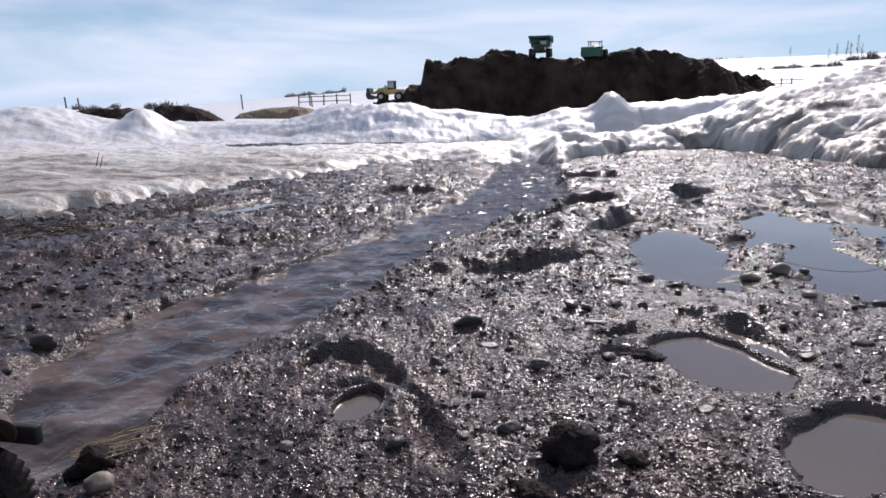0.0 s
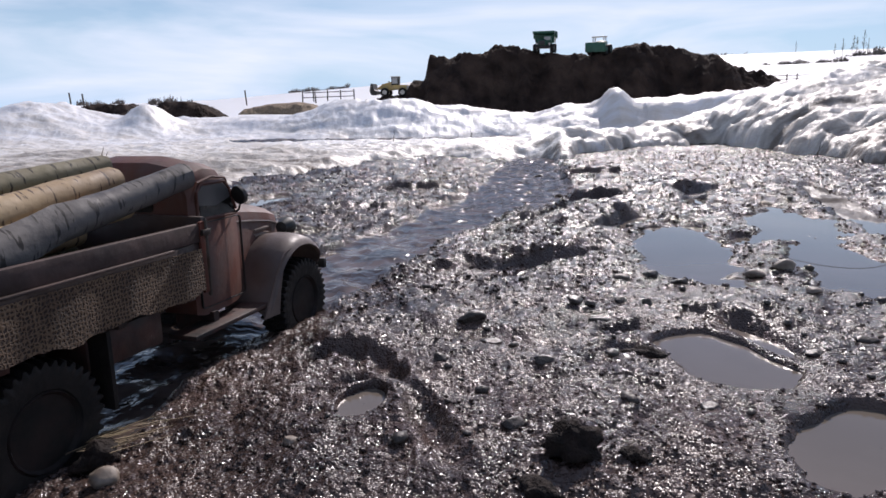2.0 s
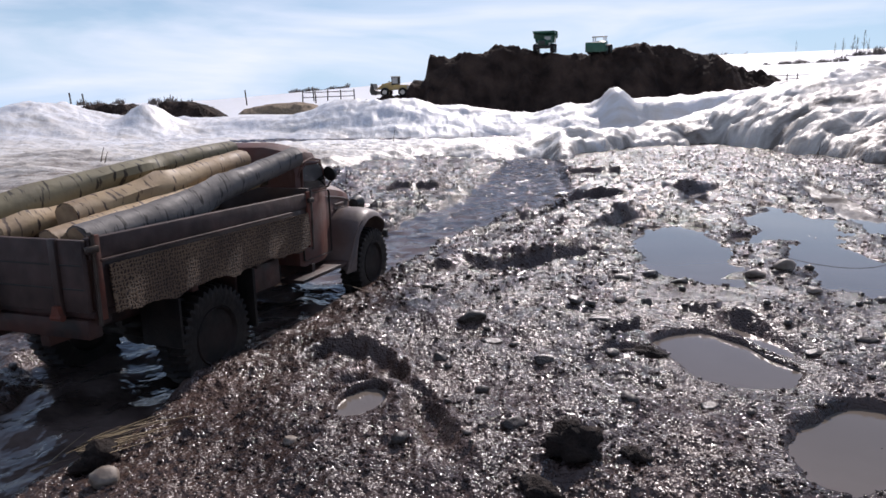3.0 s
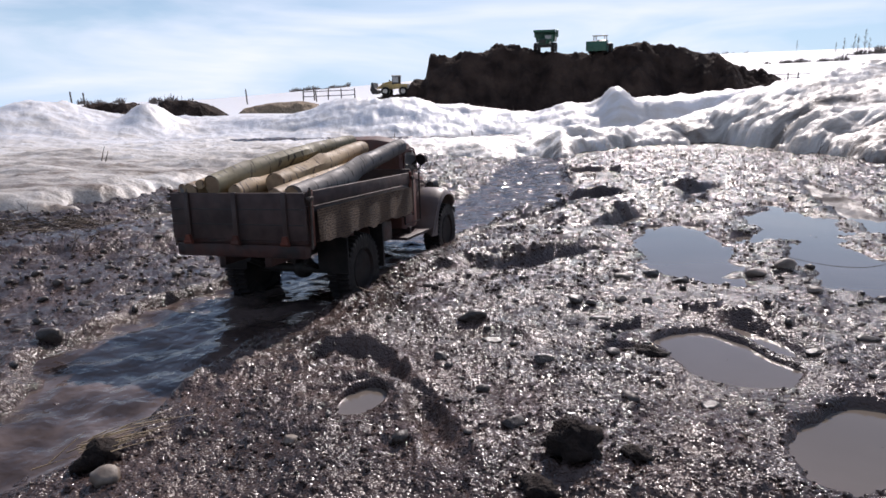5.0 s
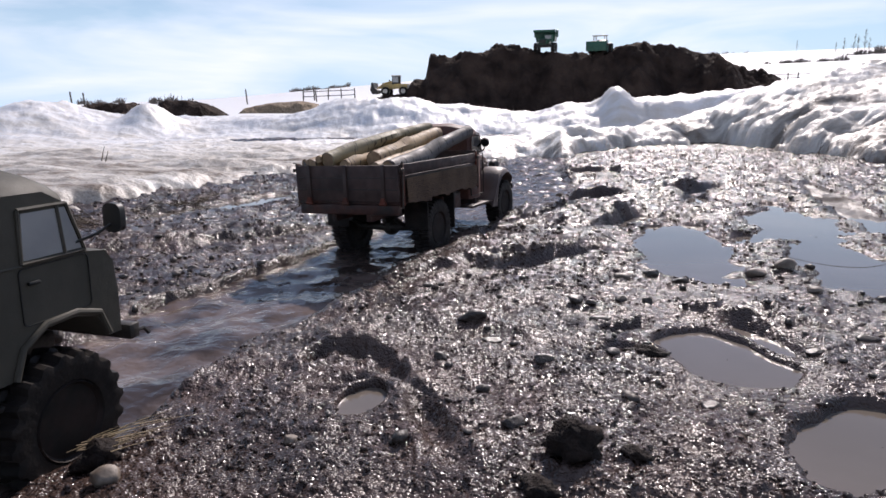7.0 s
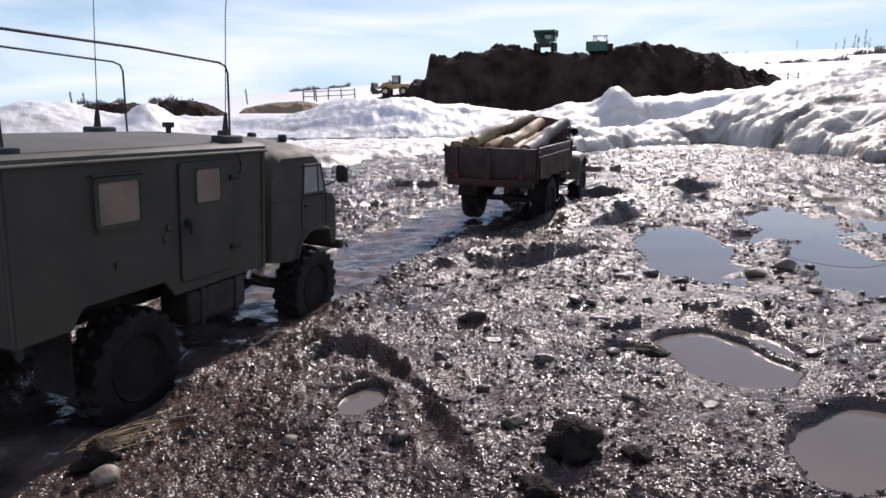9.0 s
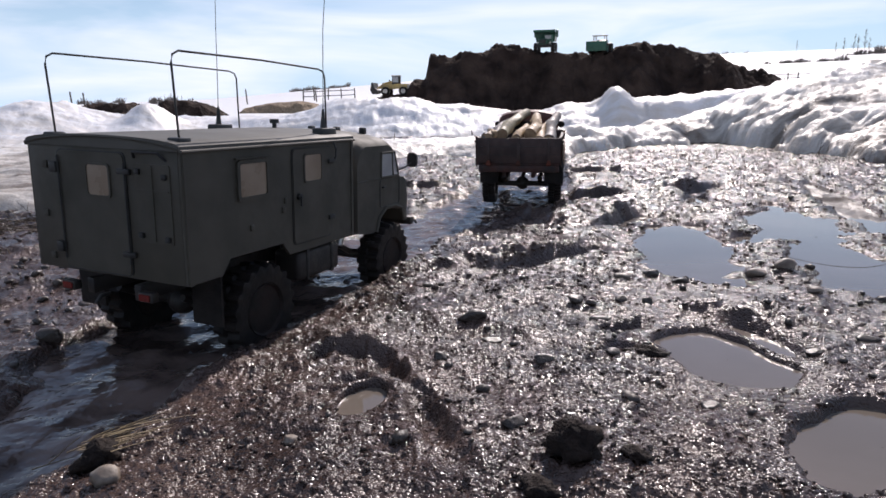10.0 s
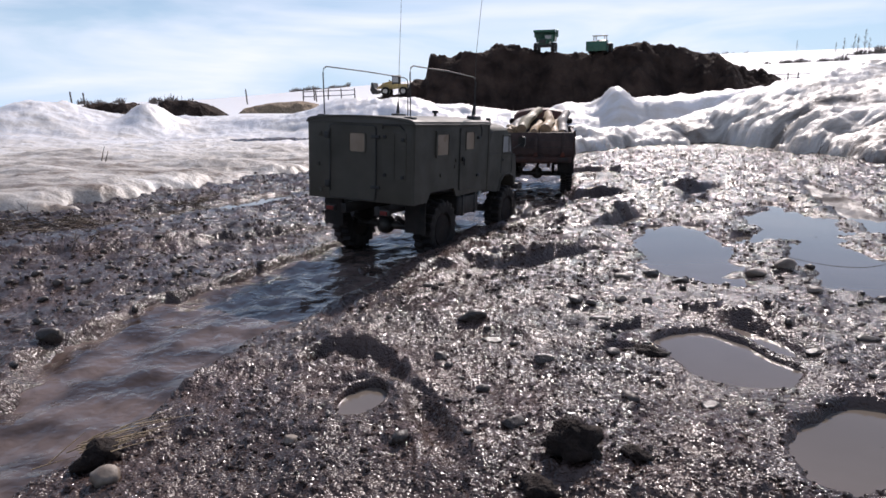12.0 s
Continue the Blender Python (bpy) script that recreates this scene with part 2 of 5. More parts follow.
def weave_material():
    """Coarse woven burlap: two crossed thread waves drive relief and colour."""
    m = material("burlap_weave", (0.16, 0.105, 0.062), 0.9)
    nt = m.node_tree
    b, co = nt.nodes["Principled BSDF"], nt.nodes["Texture Coordinate"]
    waves = []
    for axis in ("X", "Z"):
        w = nt.nodes.new("ShaderNodeTexWave")
        w.bands_direction = axis
        w.inputs["Scale"].default_value, w.inputs["Distortion"].default_value = 95.0, 7.0
        w.inputs["Detail"].default_value, w.inputs["Detail Scale"].default_value = 3.0, 2.5
        nt.links.new(co.outputs["Object"], w.inputs["Vector"])
        waves.append(w.outputs["Fac"])
    top = nt.nodes.new("ShaderNodeMath")
    top.operation = "MAXIMUM"
    nt.links.new(waves[0], top.inputs[0])
    soft = nt.nodes.new("ShaderNodeMath")
    soft.operation = "MULTIPLY"
    soft.inputs[1].default_value = 0.95
    nt.links.new(waves[1], soft.inputs[0])
    nt.links.new(soft.outputs[0], top.inputs[1])
    n = nt.nodes.new("ShaderNodeTexNoise")
    n.inputs["Scale"].default_value, n.inputs["Detail"].default_value = 18.0, 4.0
    nt.links.new(co.outputs["Object"], n.inputs["Vector"])
    mul = nt.nodes.new("ShaderNodeMath")
    mul.operation = "MULTIPLY"
    nt.links.new(top.outputs[0], mul.inputs[0])
    nt.links.new(n.outputs["Fac"], mul.inputs[1])
    r = nt.nodes.new("ShaderNodeValToRGB")
    r.color_ramp.elements[0].position, r.color_ramp.elements[0].color = 0.12, (0.036, 0.020, 0.014, 1)
    r.color_ramp.elements[1].position, r.color_ramp.elements[1].color = 0.60, (0.21, 0.130, 0.075, 1)
    nt.links.new(mul.outputs[0], r.inputs[0])
    nt.links.new(r.outputs[0], b.inputs["Base Color"])
    bp = nt.nodes.new("ShaderNodeBump")
    bp.inputs["Distance"].default_value = 0.0012
    nt.links.new(top.outputs[0], bp.inputs["Height"])
    nt.links.new(bp.outputs[0], b.inputs["Normal"])
    return m


M_burlap = weave_material()


# ---- noise and mesh helpers ----
def gnoise(x, y, seed=0):
    """Smooth lattice noise in -1..1 for arrays."""
    xi, yi = np.floor(x).astype(np.int64), np.floor(y).astype(np.int64)
    fx, fy = x - xi, y - yi
    u, v = fx * fx * fx * (fx * (fx * 6 - 15) + 10), fy * fy * fy * (fy * (fy * 6 - 15) + 10)

    def g(i, j, dx, dy):
        h = (i * 374761393 + j * 668265263 + seed * 974634777) & 0xFFFFFFFF
        h = ((h ^ (h >> 13)) * 1274126177) & 0xFFFFFFFF
        a = ((h ^ (h >> 16)) & 0xFFFF) / 65536.0 * 2 * math.pi
        return np.cos(a) * dx + np.sin(a) * dy

    n0 = g(xi, yi, fx, fy) * (1 - u) + g(xi + 1, yi, fx - 1, fy) * u
    n1 = g(xi, yi + 1, fx, fy - 1) * (1 - u) + g(xi + 1, yi + 1, fx - 1, fy - 1) * u
    return (n0 * (1 - v) + n1 * v) * 1.5


def fbm(x, y, size, octaves=4, seed=0, gain=0.5):
    out, amp = 0, 1.0
    for k in range(octaves):
        out = out + amp * gnoise(x / size * 2 ** k, y / size * 2 ** k, seed + k)
        amp *= gain
    return out


def smooth(a, b, v):
    t = np.clip((v - a) / (b - a), 0, 1)
    return t * t * (3 - 2 * t)


def grid_mesh(name, xs, ys, zs, mat, keep=None, wrap=False):
    """A sheet from three 2D arrays. keep: which cells stay."""
    n, m = xs.shape
    co = np.stack([xs, ys, zs], -1).reshape(-1, 3)
    i, j = np.meshgrid(np.arange(n - 1), np.arange(m if wrap else m - 1), indexing="ij")
    jn = (j + 1) % m
    quads = np.stack([i * m + j, (i + 1) * m + j, (i + 1) * m + jn, i * m + jn], -1)
    if keep is not None:
        quads = quads[keep]
        used, inverse = np.unique(quads, return_inverse=True)
        quads, co = inverse.reshape(-1, 4), co[used]
    quads = quads.reshape(-1, 4)
    me = bpy.data.meshes.new(name)
    me.vertices.add(len(co))
    me.vertices.foreach_set("co", co.astype(np.float32).ravel())
    me.loops.add(quads.size)
    me.loops.foreach_set("vertex_index", quads.astype(np.int32).ravel())
    me.polygons.add(len(quads))
    me.polygons.foreach_set("loop_start", np.arange(0, quads.size, 4, dtype=np.int32))
    me.polygons.foreach_set("use_smooth", np.ones(len(quads), dtype=bool))
    me.update(calc_edges=True)
    me.validate()
    me.materials.append(mat)
    return new(name, me)


# ---- the lie of the land ----
BANK_Y = (0.0, 0.41, 0.47, 0.53, 0.59, 0.66, 0.75, 0.83, 0.95, 1.09, 1.285, 1.44, 1.60, 1.78, 2.01, 2.5, 2.86, 3.4, 4.4)
BANK_L = (-0.60, -0.40, -0.382, -0.381, -0.39, -0.40, -0.396, -0.362, -0.288, -0.232, -0.142, -0.09, -0.03, 0.045, 0.113, 0.205, 0.283, 0.34, 0.4)
BANK_R = (-0.44, -0.305, -0.274, -0.263, -0.247, -0.235, -0.203, -0.172, -0.116, -0.08, 0.017, 0.105, 0.255, 0.33, 0.385, 0.44, 0.505, 0.51, 0.52)
# puddles: centre x, y, half length, half width, turn in degrees, water height
PUDDLES = ((0.422, 1.121, 0.208, 0.074, 75, 0.010), (0.729, 1.333, 0.215, 0.082, 73, 0.010), (0.617, 0.969, 0.172, 0.064, 76, 0.010),
           (0.276, 0.601, 0.072, 0.045, 100, 0.0150), (0.312, 0.426, 0.062, 0.047, 43, 0.0190), (-0.067, 0.509, 0.032, 0.018, 70, 0.0185),
           (0.655, 1.685, 0.070, 0.028, 74, 0.009), (0.985, 1.60, 0.44, 0.050, 71, 0.010), (-0.57, 1.66, 0.30, 0.062, 58, 0.008))
# hollows without water: x, y, half length, half width, turn, depth
HOLLOWS = ((0.172, 1.018, 0.140, 0.026, 33, 0.022), (-0.125, 0.612, 0.024, 0.013, 82, 0.013), (-0.084, 0.622, 0.034, 0.016, 160, 0.014), (-0.050, 0.580, 0.040, 0.013, 111, 0.014),
           (-0.014, 0.478, 0.066, 0.015, 107, 0.014), (-0.085, 0.553, 0.024, 0.014, 5, 0.011), (0.400, 1.37, 0.13, 0.034, 52, 0.028), (0.740, 1.84, 0.11, 0.045, 40, 0.026),
           (0.194, 0.680, 0.030, 0.018, 10, 0.012), (0.176, 0.615, 0.030, 0.016, 31, 0.012), (0.335, 0.655, 0.075, 0.020, 99, 0.010), (0.42, 1.72, 0.10, 0.030, 20, 0.02), (0.56, 1.18, 0.05, 0.03, 60, 0.014))

# steep banks: x, y, half length, turn, height
SCARPS = ((0.165, 1.045, 0.150, 31, 0.014), (0.375, 1.36, 0.13, 52, 0.018), (0.70, 1.86, 0.13, 30, 0.022), (-0.06, 1.97, 0.10, 8, 0.022), (0.42, 1.74, 0.11, 15, 0.018), (0.02, 0.95, 0.10, 12, 0.010), (-0.38, 1.28, 0.16, 30, 0.012), (-0.62, 1.12, 0.16, 20, 0.010),
          (0.93, 1.45, 0.10, 60, 0.016), (0.24, 1.44, 0.06, 20, 0.024), (0.50, 2.3, 0.16, 10, 0.020), (-0.20, 1.62, 0.14, 25, 0.012), (0.33, 0.70, 0.07, -35, 0.010), (-0.085, 0.632, 0.045, 0, 0.007))


def oval(x, y, p, wob=0.25, seed=3):
    a = radians(p[4])
    u = ((x - p[0]) * math.cos(a) + (y - p[1]) * math.sin(a)) / p[2]
    v = (-(x - p[0]) * math.sin(a) + (y - p[1]) * math.cos(a)) / p[3]
    return np.sqrt(u * u + v * v) * (1 + wob * fbm(x, y, 0.09, 3, seed))


def track_x(y):
    """Middle of the trucks' track across the yard."""
    return 0.92 * np.interp(y / 0.92, (-0.5, 0.233, 0.557, 0.706, 0.873, 1.142, 1.3, 1.55, 1.8, 2.0, 2.3), (-0.66, -0.484, -0.411, -0.353, -0.285, -0.161, -0.088, 0.14, 0.225, 0.28, 0.36))


def yard_z(x, y):
    """The mud yard: stream bed, ruts, puddles and footprints."""
    wob = 0.017 * fbm(x, y, 0.13, 4, 11)
    left, right = np.interp(y, BANK_Y, BANK_L) + wob, np.interp(y, BANK_Y, BANK_R) - wob
    z = 0.014 + 0.008 * fbm(x, y, 0.35, 3, 1) + 0.0042 * fbm(x, y, 0.07, 4, 2) + 0.0032 * fbm(x, y, 0.030, 2, 4) + 0.0030 * np.abs(fbm(x, y, 0.014, 3, 5))
    # steep little banks that face the mouth of the yard, falling away gently behind
    for cx, cy, half, turn, height in SCARPS:
        a = radians(turn)
        u, v = (x - cx) * math.cos(a) + (y - cy) * math.sin(a), -(x - cx) * math.sin(a) + (y - cy) * math.cos(a)
        v = v + 0.014 * fbm(x, y, 0.06, 3, 24)
        z = z + height * smooth(-0.004, 0.018, v) * (1 - smooth(0.03, 0.03 + half * 1.6, v)) * np.exp(-(u / half) ** 4)
    z = z + 0.006 * smooth(0.0, 0.2, x - right) - 0.007 * smooth(0.0, 0.08, left - x) + 0.012 * smooth(0.15, 0.5, left - x)
    # coarser lumps away from the near corner of the yard
    z = z + (0.005 * np.abs(fbm(x, y, 0.085, 3, 17)) + 0.0045 * fbm(x, y, 0.034, 3, 18) - 0.001) * smooth(0.85, 1.5, y)
    inside = np.minimum(x - left, right - x)
    bed = smooth(-0.03, 0.012, inside) * (y < 4.6)
    z = z * (1 - bed) + (-0.013 + 0.0165 * fbm(x, y, 0.055, 3, 8)) * bed
    for side, depth in ((-0.085, 1.0), (0.085, 0.35)):
        # the two wheel ruts: the one on the stream's far bank is shallow
        off = np.abs(x - side - track_x(y)) * 0.93
        rut = (1 - smooth(0.018, 0.04, off)) * (1 - smooth(1.9, 2.15, y)) * depth
        if side < 0:
            rut = rut * (smooth(0.75, 1.0, y) + (1 - smooth(0.75, 1.0, y)) * smooth(-0.03, 0.01, x - left))
        z = z * (1 - rut) + np.minimum(z, -0.011 + 0.006 * fbm(x, y, 0.06, 2, 14)) * rut
    for k, p in enumerate(PUDDLES):
        at = np.hypot(x - p[0], y - p[1]) < 3.2 * p[2]
        if at.any():
            d = oval(x[at], y[at], p, 0.3, 20 + k)
            # the shore slopes gently down to the water, the bank away from the yard's mouth is a little higher
            shore = 1 - smooth(1.05, 1.9, d)
            z[at] = z[at] * (1 - shore) + (p[5] + 0.0022 + 0.2 * (z[at] - 0.014) + 0.0025 * smooth(0.0, 0.5, (y[at] - p[1]) / p[2]) * smooth(1.0, 1.5, d)) * shore
            dip = 1 - smooth(0.70, 1.22, d)
            z[at] = z[at] * (1 - dip) - 0.010 * dip
    for k, p in enumerate(HOLLOWS):
        at = np.hypot(x - p[0], y - p[1]) < 3.2 * max(p[2], p[3])
        if at.any():
            d = oval(x[at], y[at], p, 0.3, 40 + k)
            zz = z[at]
            z[at] = np.where(d < 1.3, np.maximum(zz - p[5] * (1 - smooth(0.3, 1.2, d)), np.minimum(zz, 0.0035)), zz) + 0.14 * p[5] * np.exp(-((d - 1.4) / 0.3) ** 2)
    return z


def ground_z(x, y):
    r = np.hypot(x, y)
    near = 1 - smooth(5.0, 9.0, r)
    z = np.zeros_like(r)
    at = near > 0
    z[at] = yard_z(x[at], y[at])
    az = np.arctan2(x, np.maximum(y, 1e-6))
    rise = np.tan(np.interp(az, (-0.6, -0.33, 0.0, 0.2, 0.4, 0.8), np.radians((0.0, 0.55, 2.1, 2.95, 3.55, 3.6)))) * (y > 0)
    far = smooth(12, 40, r) * rise * np.clip(r, 0, 400) * (0.34 + 0.66 * smooth(math.log(45), math.log(400), np.log(np.maximum(r, 1))))
    return z * near + far + 0.0 * (1 - near)


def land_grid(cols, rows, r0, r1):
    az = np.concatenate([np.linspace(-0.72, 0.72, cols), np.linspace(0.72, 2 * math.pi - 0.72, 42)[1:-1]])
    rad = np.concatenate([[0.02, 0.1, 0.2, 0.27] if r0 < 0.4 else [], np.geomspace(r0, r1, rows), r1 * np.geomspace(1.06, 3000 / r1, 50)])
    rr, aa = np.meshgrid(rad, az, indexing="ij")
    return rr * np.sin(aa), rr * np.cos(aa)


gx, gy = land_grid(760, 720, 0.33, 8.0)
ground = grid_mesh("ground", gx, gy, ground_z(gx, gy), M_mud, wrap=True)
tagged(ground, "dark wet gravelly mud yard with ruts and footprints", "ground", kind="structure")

# snow: front edge along x
SNOW_X = (-6.0, -2.0, -0.94, -0.843, -0.74, -0.735, -0.656, -0.504, -0.362, -0.205, -0.131, 0.042, 0.269, 0.441, 0.491, 0.714, 1.099, 1.52, 1.56, 1.62, 1.66, 1.80, 2.20, 6.0)
SNOW_Y = (1.15, 1.28, 1.373, 1.414, 1.45, 1.60, 1.747, 2.13, 2.41, 2.52, 2.80, 3.13, 2.97, 3.11, 2.72, 3.14, 3.51, 3.72, 3.38, 2.95, 2.54, 2.50, 2.20, 1.6)


def edge_distance(x, y):
    """Signed distance to the snow's front edge, positive on the snow."""
    best = np.full(x.shape, 99.0)
    for k in range(len(SNOW_X) - 1):
        ax, ay, bx, by = SNOW_X[k], SNOW_Y[k], SNOW_X[k + 1], SNOW_Y[k + 1]
        f = np.clip(((x - ax) * (bx - ax) + (y - ay) * (by - ay)) / ((bx - ax) ** 2 + (by - ay) ** 2), 0, 1)
        best = np.minimum(best, np.hypot(x - ax - f * (bx - ax), y - ay - f * (by - ay)))
    return np.where(y > np.interp(x, SNOW_X, SNOW_Y), best, -best)


def bump_at(x, y, cx, cy, sx, sy, h, turn=0.0):
    a = radians(turn)
    u, v = (x - cx) * math.cos(a) + (y - cy) * math.sin(a), -(x - cx) * math.sin(a) + (y - cy) * math.cos(a)
    return h * np.exp(-(u / sx) ** 2 - (v / sy) ** 2)


def snow_z(x, y):
    front = edge_distance(x, y) + 0.07 * fbm(x, y, 0.4, 4, 31) + 0.035 * fbm(x, y, 0.11, 3, 32)
    right = smooth(0.42, 0.62, x)
    cover = smooth(-0.02, 0.26, front) * (1 - right) + smooth(-0.02, 0.10, front + 0.03 * fbm(x, y, 0.25, 3, 44)) * right
    shelf = 0.040 + 0.016 * fbm(x * 0.5, y, 0.4, 4, 33) + 0.009 * fbm(x * 0.6, y, 0.12, 3, 34) + 0.007 * np.abs(fbm(x * 0.6, y, 0.05, 3, 36))
    shelf = (shelf + 0.030 * np.abs(fbm(x * 0.3, y, 0.3, 3, 35))) * (1 - 0.35 * smooth(2.9, 4.2, y) * (1 - smooth(5.0, 5.6, y)) * (x < 1.6))
    # the thick broken lip of the shelf beside the yard
    rugged = 1 - 0.8 * smooth(0.2, 0.5, front)
    lip = right * (0.065 + (0.034 * fbm(x, y, 0.28, 3, 41) + 0.024 * np.abs(fbm(x, y, 0.16, 4, 42))) * rugged) * smooth(-0.02, 0.26, front) * (1 - 0.75 * smooth(0.3, 0.6, front) * (1 - smooth(1.5, 2.0, x)))
    ridge = bump_at(x, y, -3.05, 5.0, 0.55, 0.5, 0.25) + bump_at(x, y, -2.24, 5.15, 0.19, 0.25, 0.19) + bump_at(x, y, -0.62, 5.55, 0.62, 0.45, 0.17)
    ridge = ridge + bump_at(x, y, 1.06, 5.45, 0.22, 0.3, 0.06) + bump_at(x, y, 1.40, 5.4, 0.12, 0.3, 0.16) + bump_at(x, y, 1.68, 5.45, 0.26, 0.3, 0.08) + bump_at(x, y, 2.2, 5.6, 0.9, 0.5, 0.06) + bump_at(x, y, 0.2, 5.6, 0.5, 0.4, 0.06)
    ridge = ridge + 0.085 * smooth(5.0, 5.5, y)
    bank = bump_at(x, y, 3.0, 4.15, 0.98, 1.15, 0.42) + bump_at(x, y, 2.0, 3.9, 0.42, 0.4, 0.09) + bump_at(x, y, 1.75, 3.0, 0.16, 0.5, 0.05)
    bank = bank * smooth(0.0, 0.4, front)
    lumps = 1 + 0.14 * fbm(x, y, 0.5, 3, 37) + 0.05 * np.abs(fbm(x, y, 0.16, 4, 38))
    z = shelf + lip + (ridge + bank) * lumps + 0.008 * fbm(x, y, 0.12, 5, 43, 0.6) * smooth(2.8, 3.6, y)
    gully = np.exp(-((y - (4.78 + 0.10 * x + 0.16 * fbm(x, y, 0.7, 3, 39))) / 0.17) ** 2) * smooth(-1.55, -1.25, x) * (1 - smooth(2.0, 2.4, x))
    z = z * (1 - gully) - 0.05 * gully
    near = 1 - smooth(7.0, 11.0, np.hypot(x, y))
    z = z * near + (0.12 + 0.03 * fbm(x, y, 3.0, 3, 40)) * (1 - near)
    return ground_z(x, y) * (1 - near) + z * cover - 0.06 * (1 - cover), cover


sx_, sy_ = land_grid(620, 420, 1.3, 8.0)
sz_, cover = snow_z(sx_, sy_)
keep = (cover[:-1] > 0.0) & (sy_[:-1] > 0.9)
keep = keep | (np.hypot(sx_, sy_)[:-1] > 12.0)
snow = grid_mesh("snow_cover", sx_, sy_, sz_, M_snow, keep=keep, wrap=True)
tagged(snow, "melting snow banks and ice shelf, dirty at the edge", "snow", kind="structure")

# water
def water_sheet(name, x0, x1, y0, y1, z, step, amp, size, label):
    xs, ys = np.meshgrid(np.arange(x0, x1, step), np.arange(y0, y1, step), indexing="ij")
    zs = z + amp * fbm(xs, ys, size, 3, 51) + amp * 0.5 * fbm(xs * 1.3, ys * 0.6, size * 0.4, 2, 55)
    return tagged(grid_mesh(name, xs, ys, zs, M_water), label, "water", kind="structure")


stream = water_sheet("stream_water", -1.1, 1.3, -0.6, 5.0, 0.0, 0.010, 0.0042, 0.055, "shallow silty meltwater running down the rut")
for k, p in enumerate(PUDDLES):
    # a level sheet a little larger than the hollow that holds it
    a, (fr, ang) = radians(p[4]), np.meshgrid(np.linspace(0.01, 1.75, 8), np.linspace(0, 2 * math.pi, 49)[:-1], indexing="ij")
    u, v = fr * np.cos(ang) * p[2], fr * np.sin(ang) * p[3]
    pu = grid_mesh("puddle_water", p[0] + u * math.cos(a) - v * math.sin(a), p[1] + u * math.sin(a) + v * math.cos(a), p[5] - 0.0005 * k + 0 * u, M_puddle, wrap=True)
    tagged(pu, "still brown puddle reflecting the sky", "puddle", kind="structure")
water_sheet("gully_water", -2.2, 2.6, 3.7, 5.4, 0.004, 0.05, 0.0, 0.1, "meltwater in a gully between snow ridges")

# soil heaps
HEAP = ((-1.05, .0), (-.9, .28), (-.6, .32), (-.36, .37), (-.28, .52), (-.16, .52), (-.11, .735), (.1, .74), (.4, .76), (.55, .84), (.72, .83), (.95, .77), (1.3, .745), (1.64, .74), (1.85, .83), (2.0, .855), (2.22, .83), (2.64, .755), (2.86, .655), (3.24, .56), (3.6, .41), (3.9, .28), (4.2, .10))
LOW_HEAP = ((-5.0, .04), (-4.93, .26), (-4.64, .335), (-4.18, .32), (-4.03, .21), (-3.9, .28), (-3.7, .36), (-3.4, .35), (-3.2, .29), (-3.0, .17), (-2.9, .03))
DRY_HEAP = ((-3.7, .03), (-3.45, .24), (-3.0, .325), (-2.5, .355), (-2.25, .30), (-2.0, .04))


def heap_z(x, y, profile, cy, depth, seed, rough=1.0):
    top = np.interp(x, [a for a, _ in profile], [b for _, b in profile])
    v = np.abs((y - cy) / depth * 2) + 0.12 * fbm(x, y, 0.5, 3, seed)
    body = top * (1 - smooth(0.22, 1.0, v))
    return body * (1 + 0.10 * fbm(x, y, 0.5, 3, seed + 1) * smooth(0.2, 0.5, v)) + rough * (0.09 * np.abs(fbm(x, y, 0.24, 5, seed + 2, 0.6)) * smooth(0.15, 0.4, v) + 0.022 * fbm(x, y, 0.14, 4, seed + 3, 0.6)) - 0.03


def heap(name, profile, cy, depth, label, mat, seed, rough=1.0):
    xs, ys = np.meshgrid(np.linspace(profile[0][0], profile[-1][0], 300), np.linspace(cy - depth / 2, cy + depth / 2, 120), indexing="ij")
    return tagged(grid_mesh(name, xs, ys, heap_z(xs, ys, profile, cy, depth, seed, rough), mat), label, "soil heap")


heap("earth_mound", HEAP, 7.1, 2.2, "large heap of dark bare soil with rough clods", M_soil, 61)
heap("low_earth_mound", LOW_HEAP, 9.2, 1.4, "low dark soil heap beyond the snow ridge", M_soil, 71, 0.45)
heap("dry_grass_bank", DRY_HEAP, 12.0, 1.6, "low bank of dry tan grass showing through snow", M_dry, 81, 0.2)

# ---- mesh helpers ----
def part(name, bm, mat, parent=None, label="", flat=False):
    """Links a bmesh as one mesh object under a thing or a part."""
    me = bpy.data.meshes.new(name)
    bmesh.ops.recalc_face_normals(bm, faces=bm.faces[:])
    bm.to_mesh(me)
    bm.free()
    if not flat:
        me.shade_smooth()
        me.set_sharp_from_angle(angle=radians(35))
    me.materials.append(mat)
    ob = new(name, me)
    if parent is not None:
        ob.parent = parent
    if label:
        ob["label"] = label
    return ob


def box(bm, x0, x1, y0, y1, z0, z1, bevel=0.0, seg=2):
    r = bmesh.ops.create_cube(bm, size=1)
    bmesh.ops.scale(bm, vec=(x1 - x0, y1 - y0, z1 - z0), verts=r["verts"])
    bmesh.ops.translate(bm, vec=((x0 + x1) / 2, (y0 + y1) / 2, (z0 + z1) / 2), verts=r["verts"])
    if bevel:
        edges = {e for v in r["verts"] for e in v.link_edges}
        bmesh.ops.bevel(bm, geom=list(edges), offset=bevel, segments=seg, affect="EDGES", profile=0.5)
    return bm


def boxed(*a, **k):
    return box(bmesh.new(), *a, **k)


